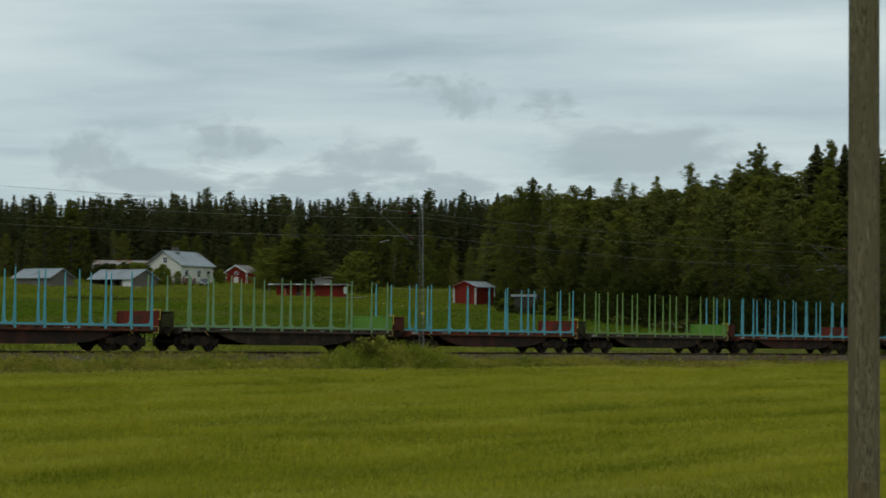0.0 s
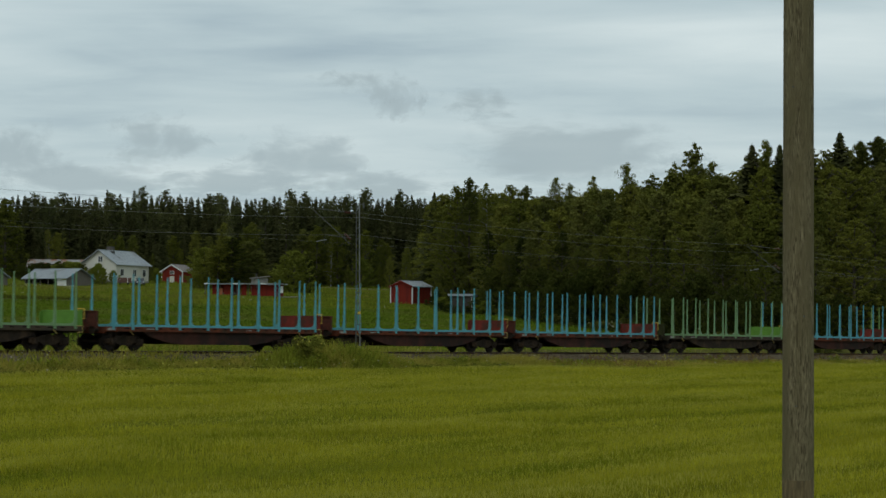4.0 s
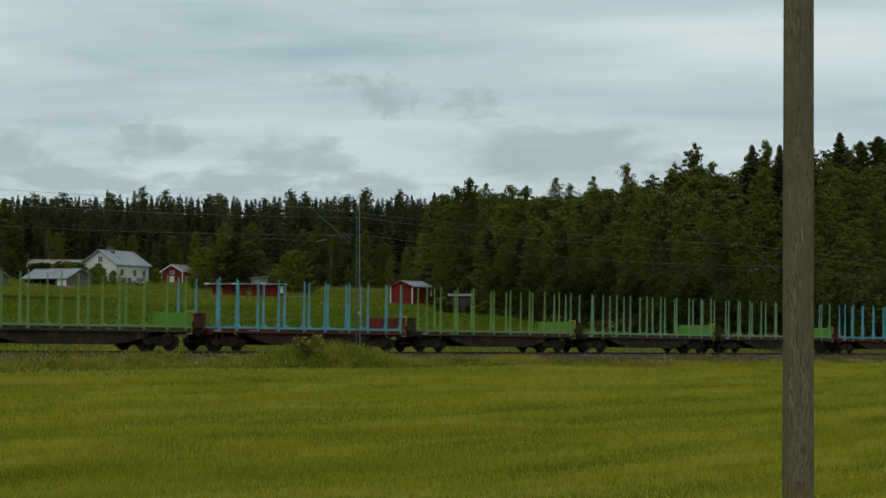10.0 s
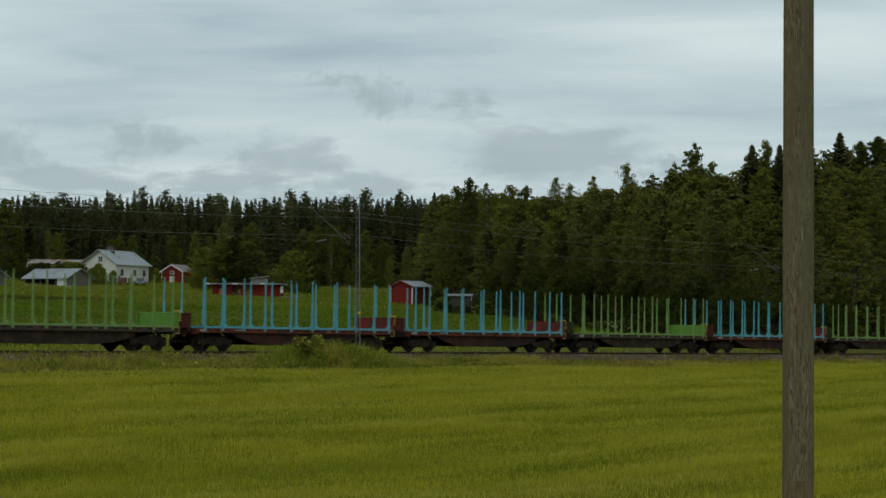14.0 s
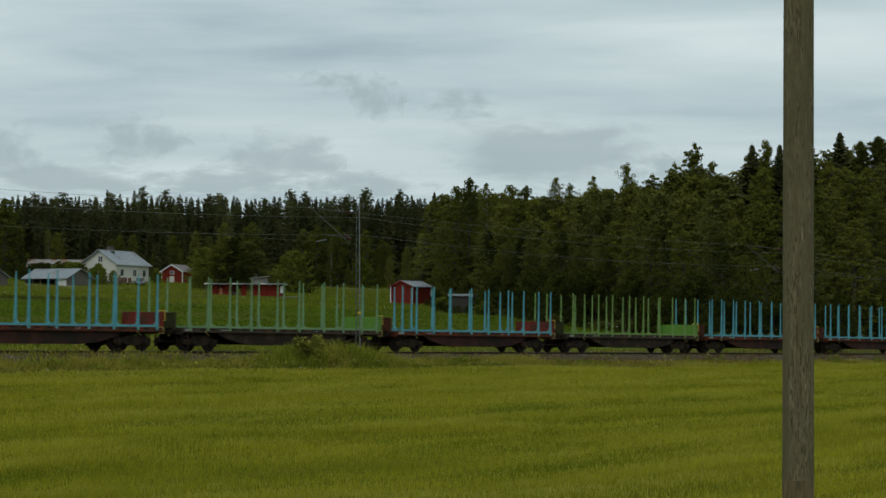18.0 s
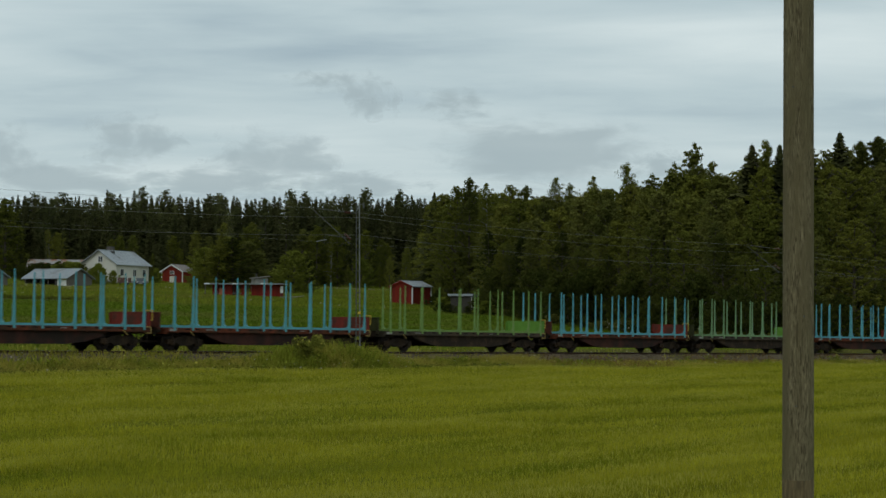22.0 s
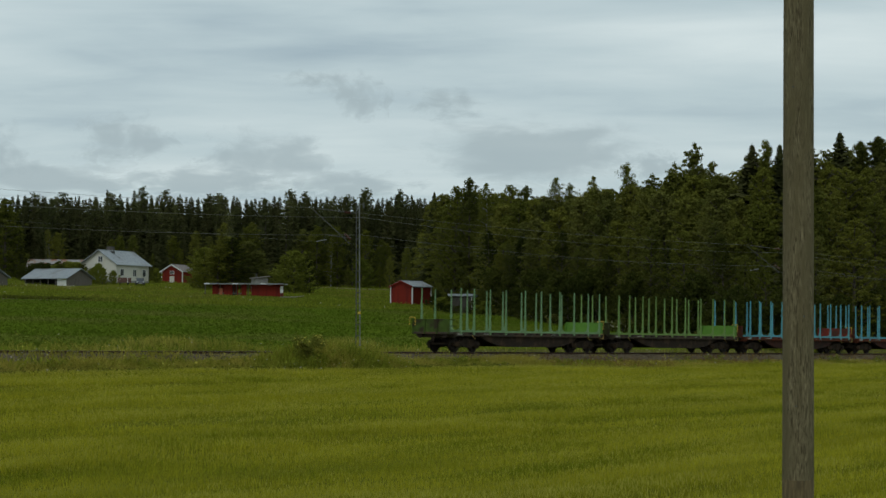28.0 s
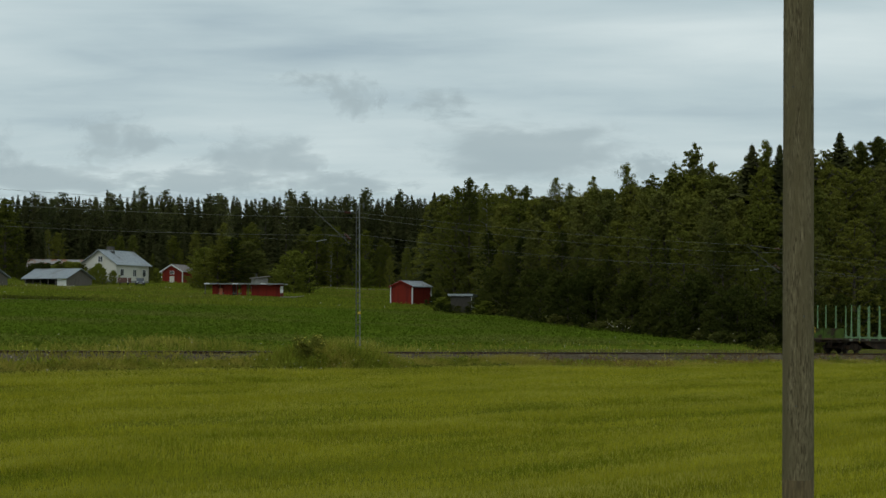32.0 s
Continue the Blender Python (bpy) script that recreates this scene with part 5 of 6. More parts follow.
    B, S, A, P, I, F, E, G = birch, spr, broad, pin, inner, fir, shaded, garden
    for kind, px, py, dp, wd in ((F, 768, 338, 360, 1.0), (I, 900, 350, 305, 1.4), (I, 925, 350, 298, 1.4), (I, 880, 352, 312, 1.3), (I, 790, 345, 345, 1.4), (I, 815, 338, 348, 1.4), (I, 842, 335, 338, 1.4), (I, 862, 342, 322, 1.4), (I, 888, 344, 318, 1.4), (I, 772, 358, 368, 1.3), (I, 800, 405, 318, 1.3), (I, 826, 400, 308, 1.3), (I, 852, 405, 300, 1.3), (I, 878, 410, 291, 1.3), (A, 805, 330, 308, 1), (A, 830, 316, 300, 0.9), (B, 862, 326, 292, 1), (A, 900, 328, 285, 1), (A, 930, 330, 279, 1), (S, 950, 345, 300, 0.7),
                             (B, 985, 316, 267, 1.1), (B, 1012, 326, 264, 1), (B, 1046, 314, 258, 0.9), (A, 1075, 334, 252, 1), (B, 1110, 291, 248, 1.1), (A, 1155, 310, 240, 1),
                             (A, 1195, 290, 237, 0.8), (A, 1222, 255, 234, 0.75), (A, 1255, 285, 232, 0.7), (A, 1285, 312, 228, 1), (F, 1331, 252, 214, 1.3), (A, 1356, 249, 212, 0.6), (A, 1345, 300, 206, 1.0), (A, 1310, 300, 222, 0.9),
                             (F, 1380, 252, 212, 1.2), (F, 1434, 240, 210, 1.2), (A, 1412, 300, 202, 1.0), (A, 1455, 282, 208, 0.9), (F, 1487, 230, 210, 1.35), (A, 1508, 262, 212, 0.8), (A, 1518, 250, 216, 0.5), (E, 1546, 244, 210, 0.9), (E, 1566, 246, 212, 0.9), (A, 1498, 296, 203, 1.0), (A, 1536, 300, 204, 1.0), (A, 1470, 330, 198, 1.0), (A, 1512, 388, 190, 1.2), (A, 1550, 350, 198, 1.0),
                             (A, 1462, 266, 211, 0.8), (E, 1531, 252, 213, 0.9), (B, 1575, 250, 214, 1.3), (F, 1610, 235, 213, 1), (A, 1640, 265, 210, 1), (A, 1560, 290, 207, 1)):
        skyline(kind, px, py, dp, wd)
    # closed canopy between the tops of the near wood
    crest = ((790, 350), (860, 345), (900, 340), (945, 352), (1000, 332), (1050, 330), (1100, 314), (1150, 324), (1200, 296), (1230, 284), (1270, 306), (1310, 322), (1350, 278), (1400, 274), (1600, 280))
    for i in range(44):
        px = 792 + i * 18.5 + rng.uniform(-5, 5)
        skyline(inner, px, np.interp(px, [c[0] for c in crest], [c[1] for c in crest]) + rng.uniform(8, 22), np.interp(px, (790, 960, 1350, 1600), (322, 268, 214, 220)) + rng.uniform(0, 6), 1.1)
    # far forest: dark spruces and pines on the hill
    for i, (px, py) in enumerate(((-150, 340), (-120, 345), (-95, 338), (-60, 344), (-25, 340), (5, 350), (30, 340), (48, 346), (60, 347), (74, 343), (95, 350), (118, 347), (132, 345), (150, 349), (170, 345), (188, 331), (200, 346), (211, 339), (224, 345), (236, 333), (250, 333), (268, 346),
                             (287, 340), (300, 346), (317, 340), (334, 349), (350, 346), (372, 346), (388, 356), (418, 356), (440, 362), (465, 355), (490, 360), (552, 350), (580, 356), (608, 350), (628, 356), (664, 360), (684, 348),
                             (700, 345), (712, 338), (728, 341), (745, 356))):
        skyline(P if i % 6 == 4 else S, px, py + 2, 483 + rng.uniform(0, 20), rng.uniform(0.9, 1.3))
    for px, py in ((515, 340), (535, 344), (645, 337), (638, 345), (398, 352), (252, 336)):
        skyline(P, px, py, 477)
    for i in range(140):
        px = -170 + i * 6.95 + rng.uniform(-5, 5)
        skyline(S if rng.random() < 0.9 else P, px, rng.uniform(344, 358), 504 + rng.uniform(0, 15), rng.uniform(1.15, 1.55))
    for i in range(110):
        px = -170 + i * 8.75 + rng.uniform(-6, 6)
        skyline(S if rng.random() < 0.85 else P, px, rng.uniform(355, 384), 474 - rng.uniform(0, 20), rng.uniform(1.0, 1.3))
    for i in range(44):
        px = -170 + i * 21.5 + rng.uniform(-8, 8)
        skyline(S if rng.random() < 0.45 else inner + [birch[0], pin[0]], px, rng.uniform(395, 440), 444 - rng.uniform(0, 9), 1.1)
    # lighter trees and bushes round the farm
    for kind, px, py, dp, wd in ((I, 8, 352, 432, 1.4), (I, -40, 360, 429, 1.4), (E, 30, 388, 435, 1.0), (I, 88, 405, 468, 0.9), (I, 120, 400, 468, 0.9), (I, 140, 410, 468, 0.9), (E, 412, 422, 366, 2.4), (I, 398, 420, 368, 2.2), (I, 438, 428, 375, 2.2), (G, 362, 440, 372, 1.25), (I, 385, 432, 364, 2.2), (I, 456, 444, 368, 2.2), (G, 521, 445, 352, 1.3), (E, 548, 460, 358, 1.8), (G, 498, 470, 360, 1.1), (G, 350, 462, 378, 1.1), (G, 640, 458, 432, 1.2),
                             (I, 532, 458, 360, 0.7), (I, 560, 400, 438, 1.0), (I, 585, 398, 441, 1.0), (I, 548, 415, 444, 1), (I, 640, 458, 435, 0.8), (I, 616, 470, 432, 0.8), (I, 296, 428, 438, 0.9), (I, 320, 440, 438, 0.8), (I, 270, 450, 435, 0.8), (I, 232, 425, 450, 0.8), (S, 218, 415, 450, 0.9),
                             (I, 690, 455, 428, 0.9), (I, 720, 440, 420, 1), (I, 745, 430, 408, 1), (I, 775, 410, 393, 1), (I, 800, 400, 368, 1), (I, 672, 470, 432, 0.8), (I, 780, 440, 360, 0.8), (I, 815, 430, 338, 0.8), (I, 840, 420, 318, 0.8)):
        skyline(kind, px, py, dp, wd)
    for px, py, dp in ((172, 470, 396), (182, 478, 393), (165, 478, 396), (110, 470, 402), (85, 469, 405), (130, 468, 402), (60, 470, 405), (40, 472, 405), (98, 472, 404), (72, 468, 408), (104, 466, 409), (122, 467, 408), (138, 468, 407), (148, 472, 404), (52, 471, 406), (278, 478, 417), (202, 482, 399), (775, 512, 288), (790, 518, 282), (765, 522, 285), (850, 515, 282), (805, 530, 276), (755, 530, 288), (835, 535, 279), (786, 524, 262), (797, 536, 252), (812, 541, 251), (829, 541, 252), (846, 528, 254), (780, 534, 256), (858, 530, 250)):
        x = at_px(px, dp)
        top = 3.3 + (570 - py) / LENS * dp
        put(shrub if 150 < px < 400 or px % 8 == 2 else bush, x, dp, max(1.2, top - ground_z(x, dp)), 5.0, 1.35 if px < 140 else 1.9 if dp < 263 else 1.0)


build_forest()

# ---- farm ----
WHITE_WALL = mat("white_house_boards", (0.62, 0.60, 0.52), (0.54, 0.52, 0.45), 0.75, 3, 0.5, 0.1, stain=(0.5, 0.47, 0.39), stain_scale=0.3)
RED_WALL = mat("falu_red_boards", (0.19, 0.022, 0.012), (0.15, 0.017, 0.010), 0.9, 3, 0.6, 0.2, stretch=(4, 4, 0.4), stain=(0.125, 0.017, 0.011), stain_scale=0.4, spec=0.15)
GREY_WALL = mat("grey_barn_boards", (0.155, 0.135, 0.11), (0.085, 0.073, 0.058), 0.9, 3, 0.6, 0.3, stretch=(4, 4, 0.4))
TIN_ROOF = mat("galvanised_roof_sheet", (0.31, 0.335, 0.35), (0.235, 0.26, 0.275), 0.5, 1.5, 0.6, metal=0.2, stain=(0.20, 0.20, 0.19), stain_scale=0.35, stain_at=0.6)
RUST_ROOF = mat("rusty_roof_sheet", (0.29, 0.28, 0.265), (0.20, 0.19, 0.18), 0.6, 1.5, 0.6, stain=(0.22, 0.095, 0.05), stain_scale=0.8, stain_at=0.53)
BROWN_ROOF = mat("brown_grey_roof_sheet", (0.24, 0.21, 0.19), (0.17, 0.15, 0.14), 0.7, 1.5, 0.6)
CONCRETE = mat("grey_concrete", (0.28, 0.27, 0.25), (0.18, 0.17, 0.16), 0.9, 3, 0.5, 0.2)
# near-black boards: the shade inside open bays, put into colour
DARK_IN = mat("interior_shade_boards", (0.035, 0.03, 0.026), (0.02, 0.018, 0.016), 0.9, 4, 0.5)
GLASS = mat("window_glass", (0.03, 0.035, 0.04), None, 0.08, 2, 0.3)


def window(parent, x, z, w, h, frame_mat, y=0.0, name="window", rot=0.0, origin=(0, 0)):
    """A framed window on a wall that faces -y at y, or turned about z at origin."""
    m = Matrix.Translation((origin[0], origin[1], 0)) @ Matrix.Rotation(rot, 4, "Z")
    bm = bmesh.new()
    for a in ((x - w / 2 - 0.09, x - w / 2, z - 0.09, z + h + 0.09), (x + w / 2, x + w / 2 + 0.09, z - 0.09, z + h + 0.09),
              (x - w / 2, x + w / 2, z - 0.09, z), (x - w / 2, x + w / 2, z + h, z + h + 0.09), (x - 0.03, x + 0.03, z, z + h)):
        box(bm, a[0], a[1], y - 0.06, y + 0.03, a[2], a[3])
    ob = part(name, bm, frame_mat, parent, "white-framed window", at=m)
    part("pane", boxm(x - w / 2, x + w / 2, y - 0.025, y - 0.005, z, z + h), GLASS, ob, "dark glass pane")
    return ob


def farmhouse(name, label, category, px, depth, turn, w, l, eave, ridge, wall, roof, trim=None, over=0.45, corner=1, open_side=False, sink=0.0, seams=0.6, dz=0.0, barge=True):
    """A gabled building. Its gable faces -y; corner (1 right, -1 left) of that gable stands on the line of sight."""
    x, y = at_px(px, depth), depth
    R = Matrix.Rotation(radians(turn), 4, "Z")
    off = R @ Vector((corner * w / 2, 0, 0))
    cx, cy = x - off.x, y - off.y
    mid = R @ Vector((0, l / 2, 0))
    z = ground_z(cx + mid.x, cy + mid.y) if not dz else dz
    b = thing(name, Matrix.Translation((cx, cy, z - sink)) @ R, label, category)
    th = 0.15
    for yy, nm in ((0, "gable_wall"), (l - th, "gable_wall")):
        bm = bmesh.new()
        prism(bm, [(-w / 2, -0.8), (w / 2, -0.8), (w / 2, eave), (0, ridge), (-w / 2, eave)], 1, yy, yy + th)
        part(nm, bm, wall, b)
    for sx in (-1, 1):
        if open_side and sx == -1:
            for k in range(5):
                yy = 3.0 + k * (l - 3.3) / 4
                part("post", boxm(-w / 2, -w / 2 + 0.16, yy, yy + 0.16, -0.6, eave - 0.02), GREY_WALL, b)
            part("side_wall", boxm(-w / 2, -w / 2 + th, th, 2.6, -0.8, eave - 0.01), WHITEP, b, "pale sheet-clad wall section")
            continue
        part("side_wall", boxm(min(sx * w / 2, sx * (w / 2 - th)), max(sx * w / 2, sx * (w / 2 - th)), th, l - th, -0.8, eave - 0.01), wall, b)
    pitch = (ridge - eave) / (w / 2)
    for sx in (-1, 1):
        bm = bmesh.new()
        e = w / 2 + over
        q = [(0, ridge + 0.02), (sx * e, ridge + 0.02 - pitch * e), (sx * e, ridge + 0.14 - pitch * e), (0, ridge + 0.14)]
        prism(bm, q if sx > 0 else q[::-1], 1, -over, l + over)
        pan = part("roof_panel", bm, roof, b, "sheet-metal roof slope")
        k = int((l + 2 * over) / seams)
        for i in range(k + 1):
            yy = -over + i * (l + 2 * over) / k
            bm = bmesh.new()
            q = [(0, ridge + 0.14), (sx * e, ridge + 0.14 - pitch * e), (sx * e, ridge + 0.18 - pitch * e), (0, ridge + 0.18)]
            prism(bm, q if sx > 0 else q[::-1], 1, yy - 0.02, yy + 0.02)
            part("seam", bm, roof, pan)
    part("ridge_cap", boxm(-0.12, 0.12, -over, l + over, ridge + 0.11, ridge + 0.19), roof, b)
    if trim:
        for sx in (-1, 1):
            for yy in (0, l):
                part("corner_board", boxm(sx * w / 2 - 0.09, sx * w / 2 + 0.09, yy - 0.03 if yy == 0 else yy - 0.10, yy + 0.10 if yy == 0 else yy + 0.03, -0.5, eave - 0.02), trim, b, "white corner board")
            bm = bmesh.new()
            e = w / 2 + over
            q = [(0, ridge - 0.1), (sx * e, ridge - 0.1 - pitch * e), (sx * e, ridge + 0.15 - pitch * e), (0, ridge + 0.15)]
            prism(bm, q if sx > 0 else q[::-1], 1, -over - 0.03, -over - 0.005)
            part("bargeboard", bm, trim if barge else wall, b, "white bargeboard" if barge else "red bargeboard")
    return b


def build_farm():
    # white house
    h = farmhouse("farm_house", "white wooden farmhouse with a grey sheet roof", "house", 206, 405, -23, 8.2, 12.4, 3.7, 6.4, WHITE_WALL, TIN_ROOF, None, 0.55)
    window(h, 0.3, 4.05, 0.95, 1.1, WHITEP)
    for x in (2.1, 6.9, 10.6):
        window(h, x, 1.25, 1.15, 1.35, WHITEP, rot=math.pi / 2, origin=(4.1, 0))
    part("plinth", boxm(-4.12, 4.12, -0.02, 12.42, -0.9, 0.35), CONCRETE, h, "grey plinth")
    ch = part("chimney", boxm(-0.9, 0.1, 4.2, 5.5, 5.6, 7.2), mat("sooty_chimney_brick", (0.13, 0.11, 0.10), (0.08, 0.07, 0.065), 0.9, 6, 0.6, 0.3), h, "sooty grey chimney")
    part("chimney_cap", boxm(-1.0, 0.2, 4.1, 5.6, 7.2, 7.32), GALV_DARK, ch)
    lad = bmesh.new()
    for x in (0.6, 1.0):
        tube(lad, (x, 3.6, 5.9), (x + 1.6, 3.6, 5.0), 0.03, seg=5)
    part("dormer_vent", boxm(0.2, 1.1, 3.2, 4.1, 5.4, 6.3), GALV_DARK, h, "dark roof box")
    part("roof_ladder", lad, GALV_DARK, h)
    # rusty barn behind it
    farmhouse("long_barn", "long barn with a rust-streaked sheet roof", "barn", 158, 429, 96, 9.0, 13.0, 2.8, 5.0, GREY_WALL, RUST_ROOF, None, 0.4, corner=-1, dz=11.0)
    # open grey barn
    g = farmhouse("open_barn", "grey wooden barn with an open side and pale roof", "barn", 119, 382, 57, 6.9, 11.2, 2.4, 4.1, GREY_WALL, TIN_ROOF, None, 0.5, corner=-1, open_side=True, dz=8.8)
    # added wall that paints the dark of the open side
    part("inner_wall", boxm(0.0, 0.1, 2.8, 10.6, -0.5, 2.5), DARK_IN, g, "inside wall with the barn's shade in its colour")
    part("barn_door", boxm(-1.2, 1.0, -0.05, -0.005, -0.4, 2.2), GREY_WALL, g, "plank door")
    farmhouse("grey_shed", "grey shed with a pale sheet roof", "shed", -28, 372, 57, 6.0, 9.8, 2.2, 3.8, GREY_WALL, TIN_ROOF, None, 0.45, corner=-1, dz=8.9)
    # red cottage
    c = farmhouse("red_cottage", "small red cottage with white trim and brown roof", "cottage", 323, 428, -21, 5.0, 6.0, 2.3, 3.7, RED_WALL, BROWN_ROOF, WHITEP, 0.35)
    window(c, 0.0, 1.75, 0.8, 0.55, WHITEP)
    part("door", boxm(-0.55, 0.55, -0.05, -0.01, -0.1, 1.25), WHITE_WALL, c, "pale low door")
    # red shed and its neighbour
    farmhouse("red_shed", "small red board shed with white corners", "shed", 730, 300, -35, 4.0, 4.9, 2.55, 3.35, RED_WALL, TIN_ROOF, WHITEP, 0.22, barge=False)
    x, y = at_px(816, 258), 258
    b = thing("tool_shed", pose(x, y, 5.30, 0, 0, -14) @ Matrix.Diagonal((0.9, 0.9, 0.75, 1)), "tiny dark grey shed with a pale tin roof", "shed")
    part("wall", boxm(-1.5, 1.55, 0, 2.2, -1.3, 1.75), mat("dark_shed_boards", (0.07, 0.064, 0.054), (0.04, 0.036, 0.03), 0.9, 3, 0.6, 0.2, stretch=(4, 4, 0.4), spec=0.1), b)
    part("side_panel", boxm(1.56, 1.60, 0.0, 2.2, -0.5, 1.72), WHITEP, b, "pale side wall")
    for i in range(8):
        part("roof_sheet", boxm(-1.85 + i * 0.465, -1.40 + i * 0.465, -0.35, 2.5, 1.78 + 0.01 * (i % 2), 2.16, m=Matrix.Rotation(radians(-3), 4, "X")), TIN_ROOF, b)
    # long red shed with open bays
    x, y = at_px(434, 322), 322
    z = 7.0
    b = thing("open_shed", pose(x, y, z, 0, 0, -4), "long low red shed with open bays and flat roof", "shed")
    for x0, x1, nm in ((-5.3, -4.35, 0), (-3.4, -2.1, 0), (-0.55, 0.25, 0), (1.05, 5.7, 0)):
        part("front_wall", boxm(x0, x1, 0, 0.12, -0.6, 2.1), RED_WALL, b, "red board wall section")
    part("back_wall", boxm(-5.3, -1.9, 3.6, 3.72, -0.6, 2.1), RED_WALL, b)
    part("back_wall", boxm(1.05, 5.7, 3.6, 3.72, -0.6, 2.1), RED_WALL, b)
    part("partition", boxm(1.05, 1.17, 0.12, 3.6, -0.6, 2.1), RED_WALL, b)
    part("partition", boxm(-2.0, -1.9, 0.12, 3.6, -0.6, 2.1), DARK_IN, b)
    part("end_wall", boxm(5.58, 5.7, 0.12, 3.6, -0.6, 2.1), RED_WALL, b)
    part("end_panel", boxm(5.72, 6.2, -0.02, 0.05, 0.75, 1.85), WHITEP, b, "white panel on the end")
    part("roof_slab", boxm(-6.5, 6.3, -0.7, 4.2, 2.12, 2.26), TIN_ROOF, b, "flat sheet roof")
    for i in range(14):
        sag = 0.05 * math.sin(i * 2.3) + 0.02 * (i % 3)
        part("roof_edge", boxm(-6.5 + i * 0.914, -5.62 + i * 0.914, -0.76 - 0.02 * (i % 2), -0.705, 2.08 - sag, 2.26 - sag), GALV if i % 5 else WHITEP, b)
    for k, x0 in enumerate((-4.1, -1.75, -1.45, -0.75, 0.45, 0.85)):
        part("hanging_board", boxm(x0, x0 + 0.13, 0.15, 0.19, 0.2 + 0.35 * (k % 3), 2.1), RED_WALL if k % 2 else GREY_WALL, b)
    for x0, x1 in ((-5.3, -3.4), (-2.1, 0.25)):
        part("rail_board", boxm(x0, x1, 0.125, 0.16, 0.55, 0.72), GREY_WALL, b)
    part("post", boxm(-6.4, -6.28, -0.6, -0.48, -0.6, 2.12), GREY_WALL, b, "leaning grey post")
    part("post", boxm(-1.25, -1.1, 0, 0.12, -0.6, 2.1), RED_WALL, b)
    cr = thing("orange_crate", pose(x - 3.9, y + 0.5, z, 0, 0, 0), "faded orange cabinet inside the open shed", "cabinet")
    part("body", boxm(-0.25, 0.25, -0.2, 0.2, 0.0, 1.5, 0.02), mat("faded_orange_paint", (0.45, 0.13, 0.05), None, 0.6, 4, 0.5), cr)
    # grey hut behind
    x, y = at_px(463, 351), 351
    b = thing("grey_hut", pose(x, y, ground_z(x, y), 0, 0, 20), "grey hut with a flat pale roof", "hut")
    part("wall", boxm(-1.2, 1.2, 0, 2.4, -0.5, 2.5), CONCRETE, b)
    bm = bmesh.new()
    prism(bm, [(-1.5, 2.5), (1.5, 2.8), (1.5, 2.95), (-1.5, 2.65)], 1, -0.3, 2.7)
    part("roof_slab", bm, BROWN_ROOF, b)
    bm = bmesh.new()
    tube(bm, (-0.6, 1.2, 2.6), (-0.6, 1.2, 3.4), 0.12)
    part("flue", bm, GALV_DARK, b)
    # parked car in front of the house
    CARP = mat("dark_blue_car_paint", (0.03, 0.035, 0.05), None, 0.25, 3, 0.3)
    TYRE = mat("tyre_rubber", (0.02, 0.02, 0.02), None, 0.9, 6, 0.4)
    x, y = at_px(248, 393), 393
    b = thing("car", pose(x, y, ground_z(x, y), 0, 0, 12), "dark parked car seen from the front", "car")
    bm = bmesh.new()
    prism(bm, [(-2.1, 0.3), (2.1, 0.3), (2.15, 0.75), (1.2, 0.95), (-1.0, 0.95), (-2.1, 0.72)], 0, -0.85, 0.85)
    part("body", bm, CARP, b)
    bm = bmesh.new()
    prism(bm, [(-1.0, 0.95), (1.3, 0.95), (0.9, 1.45), (-0.35, 1.45)], 0, -0.72, 0.72)
    part("cabin", bm, GLASS, b, "dark glazed cabin")
    part("roof", boxm(-0.7, 0.7, -0.35, 0.9, 1.45, 1.49, 0.01), CARP, b)
    for xx in (-0.62, 0.62):
        part("headlight", boxm(xx - 0.16, xx + 0.16, -2.14, -2.08, 0.58, 0.72), WHITEP, b)
        for yy in (-1.3, 1.3):
            bm = bmesh.new()
            tube(bm, (xx * 1.2 - 0.1, yy, 0.31), (xx * 1.2 + 0.1, yy, 0.31), 0.31, seg=16)
            part("wheel", bm, TYRE, b)
    part("number_plate", boxm(-0.26, 0.26, -2.16, -2.13, 0.38, 0.5), WHITEP, b, "pale plate")
    # brown trailer beside it
    x, y = at_px(217, 393), 393
    b = thing("farm_trailer", pose(x, y, ground_z(x, y), 0, 0, -8), "brown slatted farm trailer on the yard", "trailer")
    BOARD = mat("brown_trailer_boards", (0.13, 0.06, 0.04), (0.08, 0.04, 0.03), 0.8, 4, 0.5)
    for i in range(4):
        part("side_board", boxm(-1.05, 1.05, -0.05, 0.0, 0.55 + i * 0.24, 0.76 + i * 0.24), BOARD, b)
    part("load_bed", boxm(-1.05, 1.05, 0.0, 2.4, 0.5, 0.58), BOARD, b)
    part("back_board", boxm(-1.05, 1.05, 2.4, 2.45, 0.5, 1.5), BOARD, b)
    part("post", boxm(-1.1, -1.02, -0.08, 0.0, 0.45, 1.9), WHITEP, b, "white corner post")
    part("post", boxm(1.02, 1.1, -0.08, 0.0, 0.45, 1.6), WHITEP, b, "white corner post")
    for xx in (-0.8, 0.8):
        bm = bmesh.new()
        tube(bm, (xx - 0.1, 1.2, 0.36), (xx + 0.1, 1.2, 0.36), 0.36, seg=14)
        part("wheel", bm, TYRE, b)


build_farm()

# ---- drifting low clouds ----
CLOUDS = []


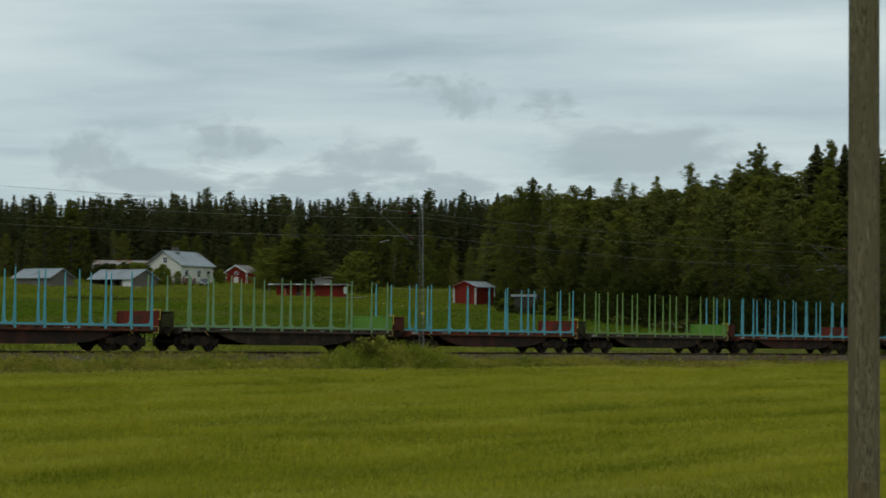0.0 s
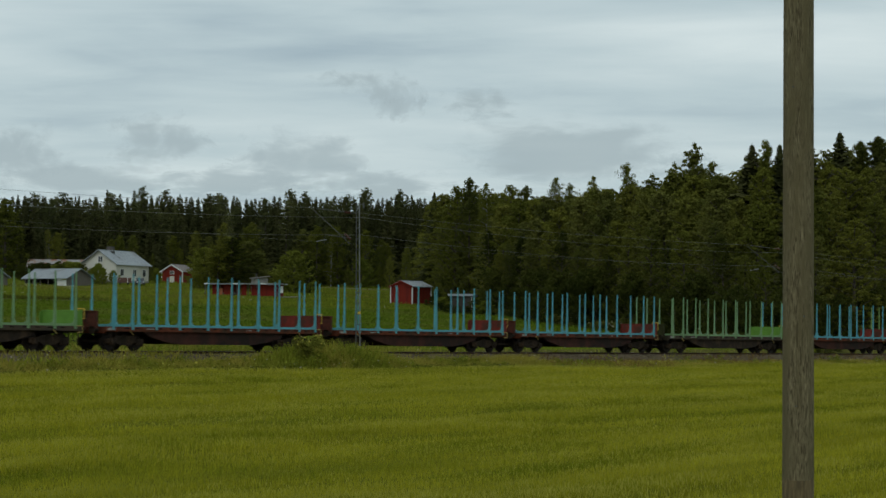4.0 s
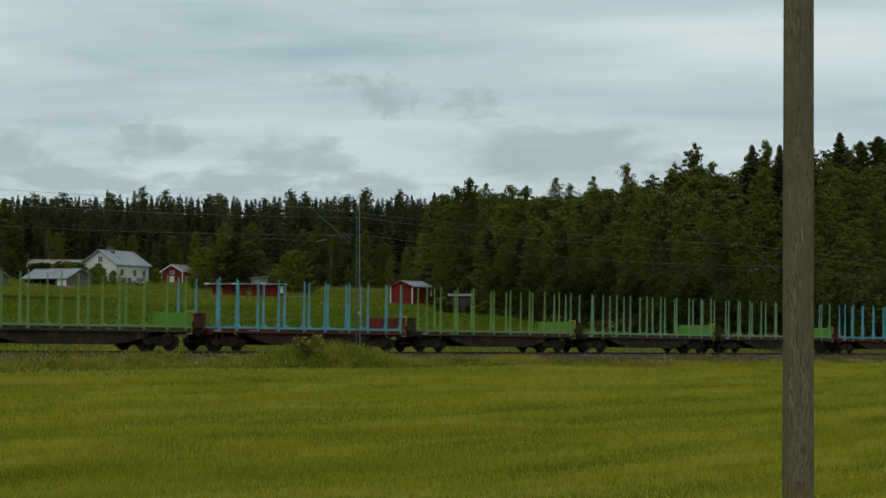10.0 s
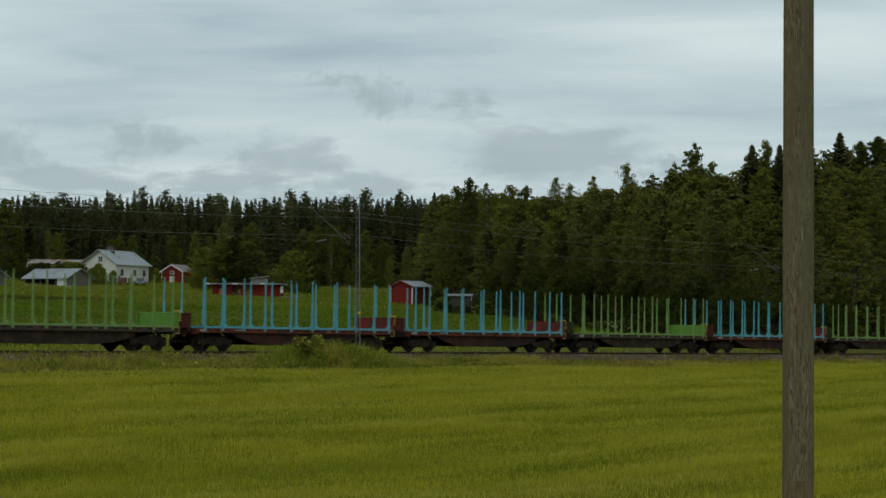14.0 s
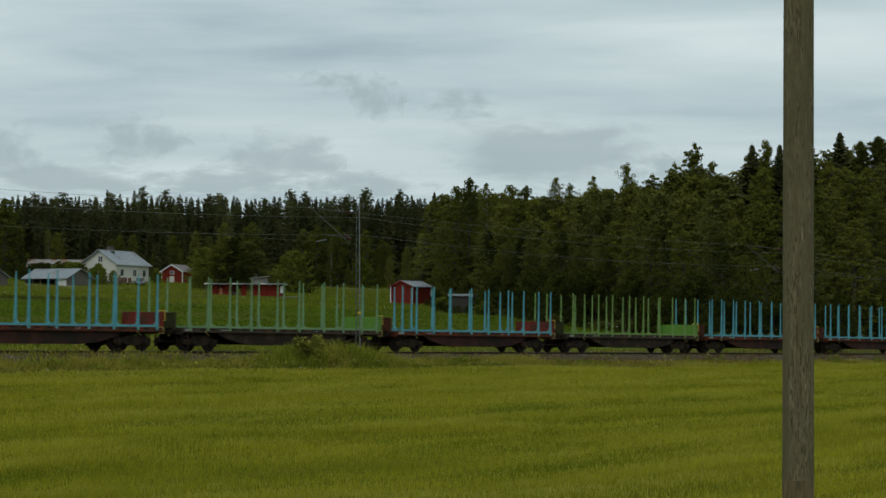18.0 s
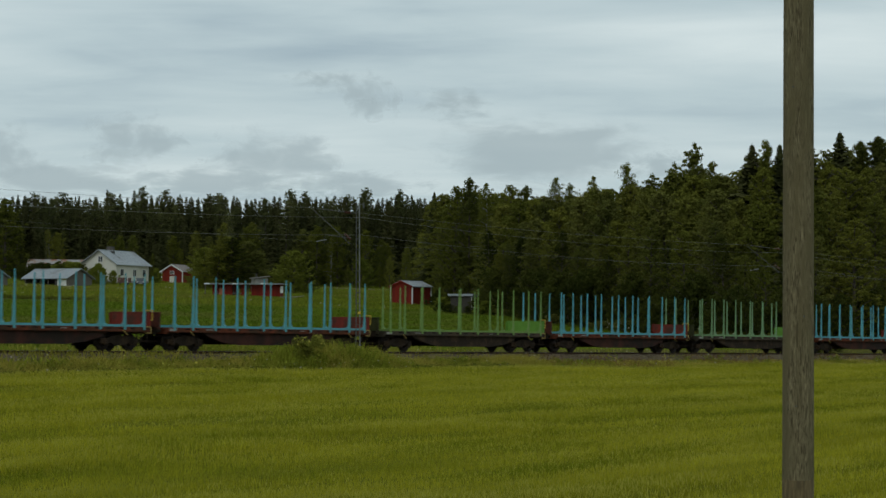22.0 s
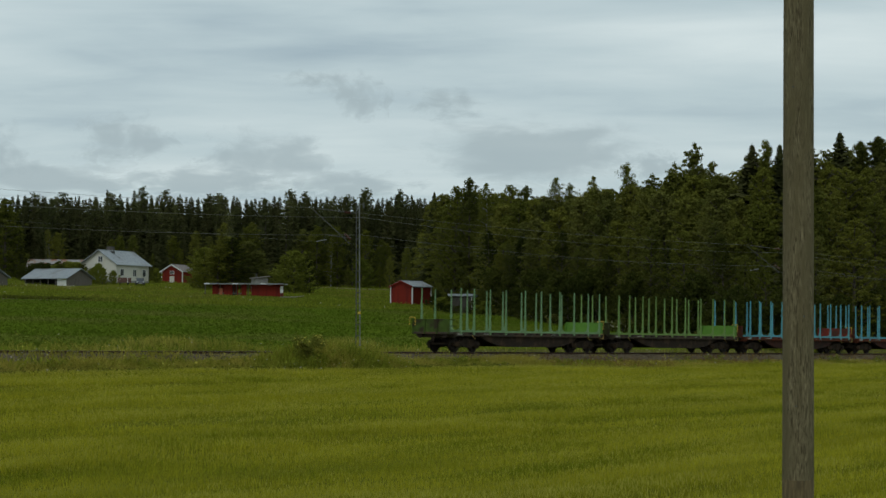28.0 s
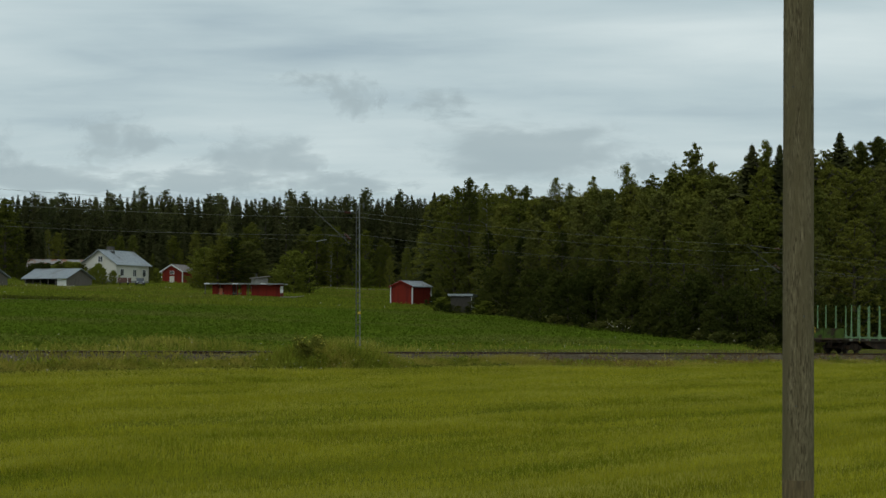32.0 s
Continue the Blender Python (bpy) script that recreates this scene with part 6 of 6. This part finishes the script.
def cloud_mat(i, tone, cover):
    m = bpy.data.materials.new("low_cloud")
    m.use_nodes = True
    nt = m.node_tree
    n, l = nt.nodes, nt.links
    n.remove(n["Principled BSDF"])
    co = n.new("ShaderNodeTexCoord")
    ln = n.new("ShaderNodeVectorMath")
    ln.operation = "LENGTH"
    l.new(co.outputs["Object"], ln.inputs[0])
    mp = n.new("ShaderNodeMapping")
    mp.inputs["Location"].default_value = (i * 7.3, i * 3.1, 0)
    mp.inputs["Scale"].default_value = (1.3, 1.0, 1)
    l.new(co.outputs["Object"], mp.inputs[0])
    nz = n.new("ShaderNodeTexNoise")
    nz.inputs["Scale"].default_value = 2.1
    nz.inputs["Detail"].default_value = 9
    nz.inputs["Roughness"].default_value = 0.55
    nz.inputs["Distortion"].default_value = 0.35
    l.new(mp.outputs[0], nz.inputs["Vector"])
    fall = n.new("ShaderNodeMapRange")
    fall.inputs[1].default_value, fall.inputs[2].default_value = 0.15, 1.0
    fall.inputs[3].default_value, fall.inputs[4].default_value = cover - 0.28, -1.15
    l.new(ln.outputs["Value"], fall.inputs[0])
    sm = n.new("ShaderNodeMath")
    sm.operation = "MULTIPLY_ADD"
    sm.inputs[1].default_value = 2.0
    l.new(nz.outputs["Fac"], sm.inputs[0])
    l.new(fall.outputs[0], sm.inputs[2])
    al = n.new("ShaderNodeMapRange")
    al.interpolation_type = "SMOOTHSTEP"
    al.inputs[1].default_value, al.inputs[2].default_value = 0.28, 1.02
    al.inputs[3].default_value, al.inputs[4].default_value = 0.0, 0.80
    l.new(sm.outputs[0], al.inputs[0])
    em = n.new("ShaderNodeEmission")
    em.inputs["Color"].default_value = (*tone, 1)
    tr = n.new("ShaderNodeBsdfTransparent")
    mx = n.new("ShaderNodeMixShader")
    l.new(al.outputs[0], mx.inputs[0])
    l.new(tr.outputs[0], mx.inputs[1])
    l.new(em.outputs[0], mx.inputs[2])
    l.new(mx.outputs[0], n["Material Output"].inputs["Surface"])
    return m


def build_clouds():
    dist = 4500.0
    # bearing at the start, height, half width and half height
    for i, (px, py, hw, hh, cover) in enumerate(((704, 172, 95, 75, 0.20), (284, 248, 140, 75, 0.34), (545, 285, 190, 85, 0.36), (1010, 268, 330, 95, 0.46), (30, 268, 140, 80, 0.36),
                                                 (860, 178, 120, 50, 0.14), (150, 315, 260, 50, 0.42), (690, 325, 180, 46, 0.36), (420, 320, 240, 50, 0.42), (1240, 290, 120, 50, 0.16), (615, 130, 110, 40, 0.02))):
        me = arrays("low_cloud", [(-1, -1, 0), (1, -1, 0), (1, 1, 0), (-1, 1, 0)], [(0, 1, 2, 3)], cloud_mat(i, (0.365, 0.45, 0.478), cover))
        ob = tagged(new("low_cloud", me), "ragged grey cloud drifting below the overcast", "cloud", "low drifting clouds", "structure")
        k = dist / LENS
        z = 3.3 + (570 + 0.0079 * (px - 784) - py) * k
        ob.matrix_basis = Matrix.Translation(((px - 784) * k, dist + i * 12, z)) @ Matrix.Rotation(radians(90), 4, "X") @ Matrix.Diagonal((hw * k, hh * k, 1, 1))
        ob.visible_shadow = False
        CLOUDS.append((ob, 2.55 * k))


build_clouds()


# ---- what moves ----
def motions():
    times = [i * 1.0 for i in range(33)]
    for k, w in WAGONS:
        walk(w, [(t, wagon_pose(k, t)) for t in times])
    done = {}
    for ws, k in WHEELSETS:
        if k not in done:
            rows = [(i / 15, pose(k, 0, 0.46) @ Matrix.Rotation(SPEED * i / 15 / 0.46, 4, "Y")) for i in range(481)]
            walk(ws, rows)
            done[k] = ws
        else:
            ws.rotation_mode = "QUATERNION"
            keys = ws.animation_data_create()
            keys.action = done[k].animation_data.action
            keys.action_slot = done[k].animation_data.action_slot
    for c, drift in CLOUDS:
        m = c.matrix_basis.copy()
        walk(c, [(t, Matrix.Translation((-drift * t, 0, 0)) @ m) for t in times[::4]])


motions()
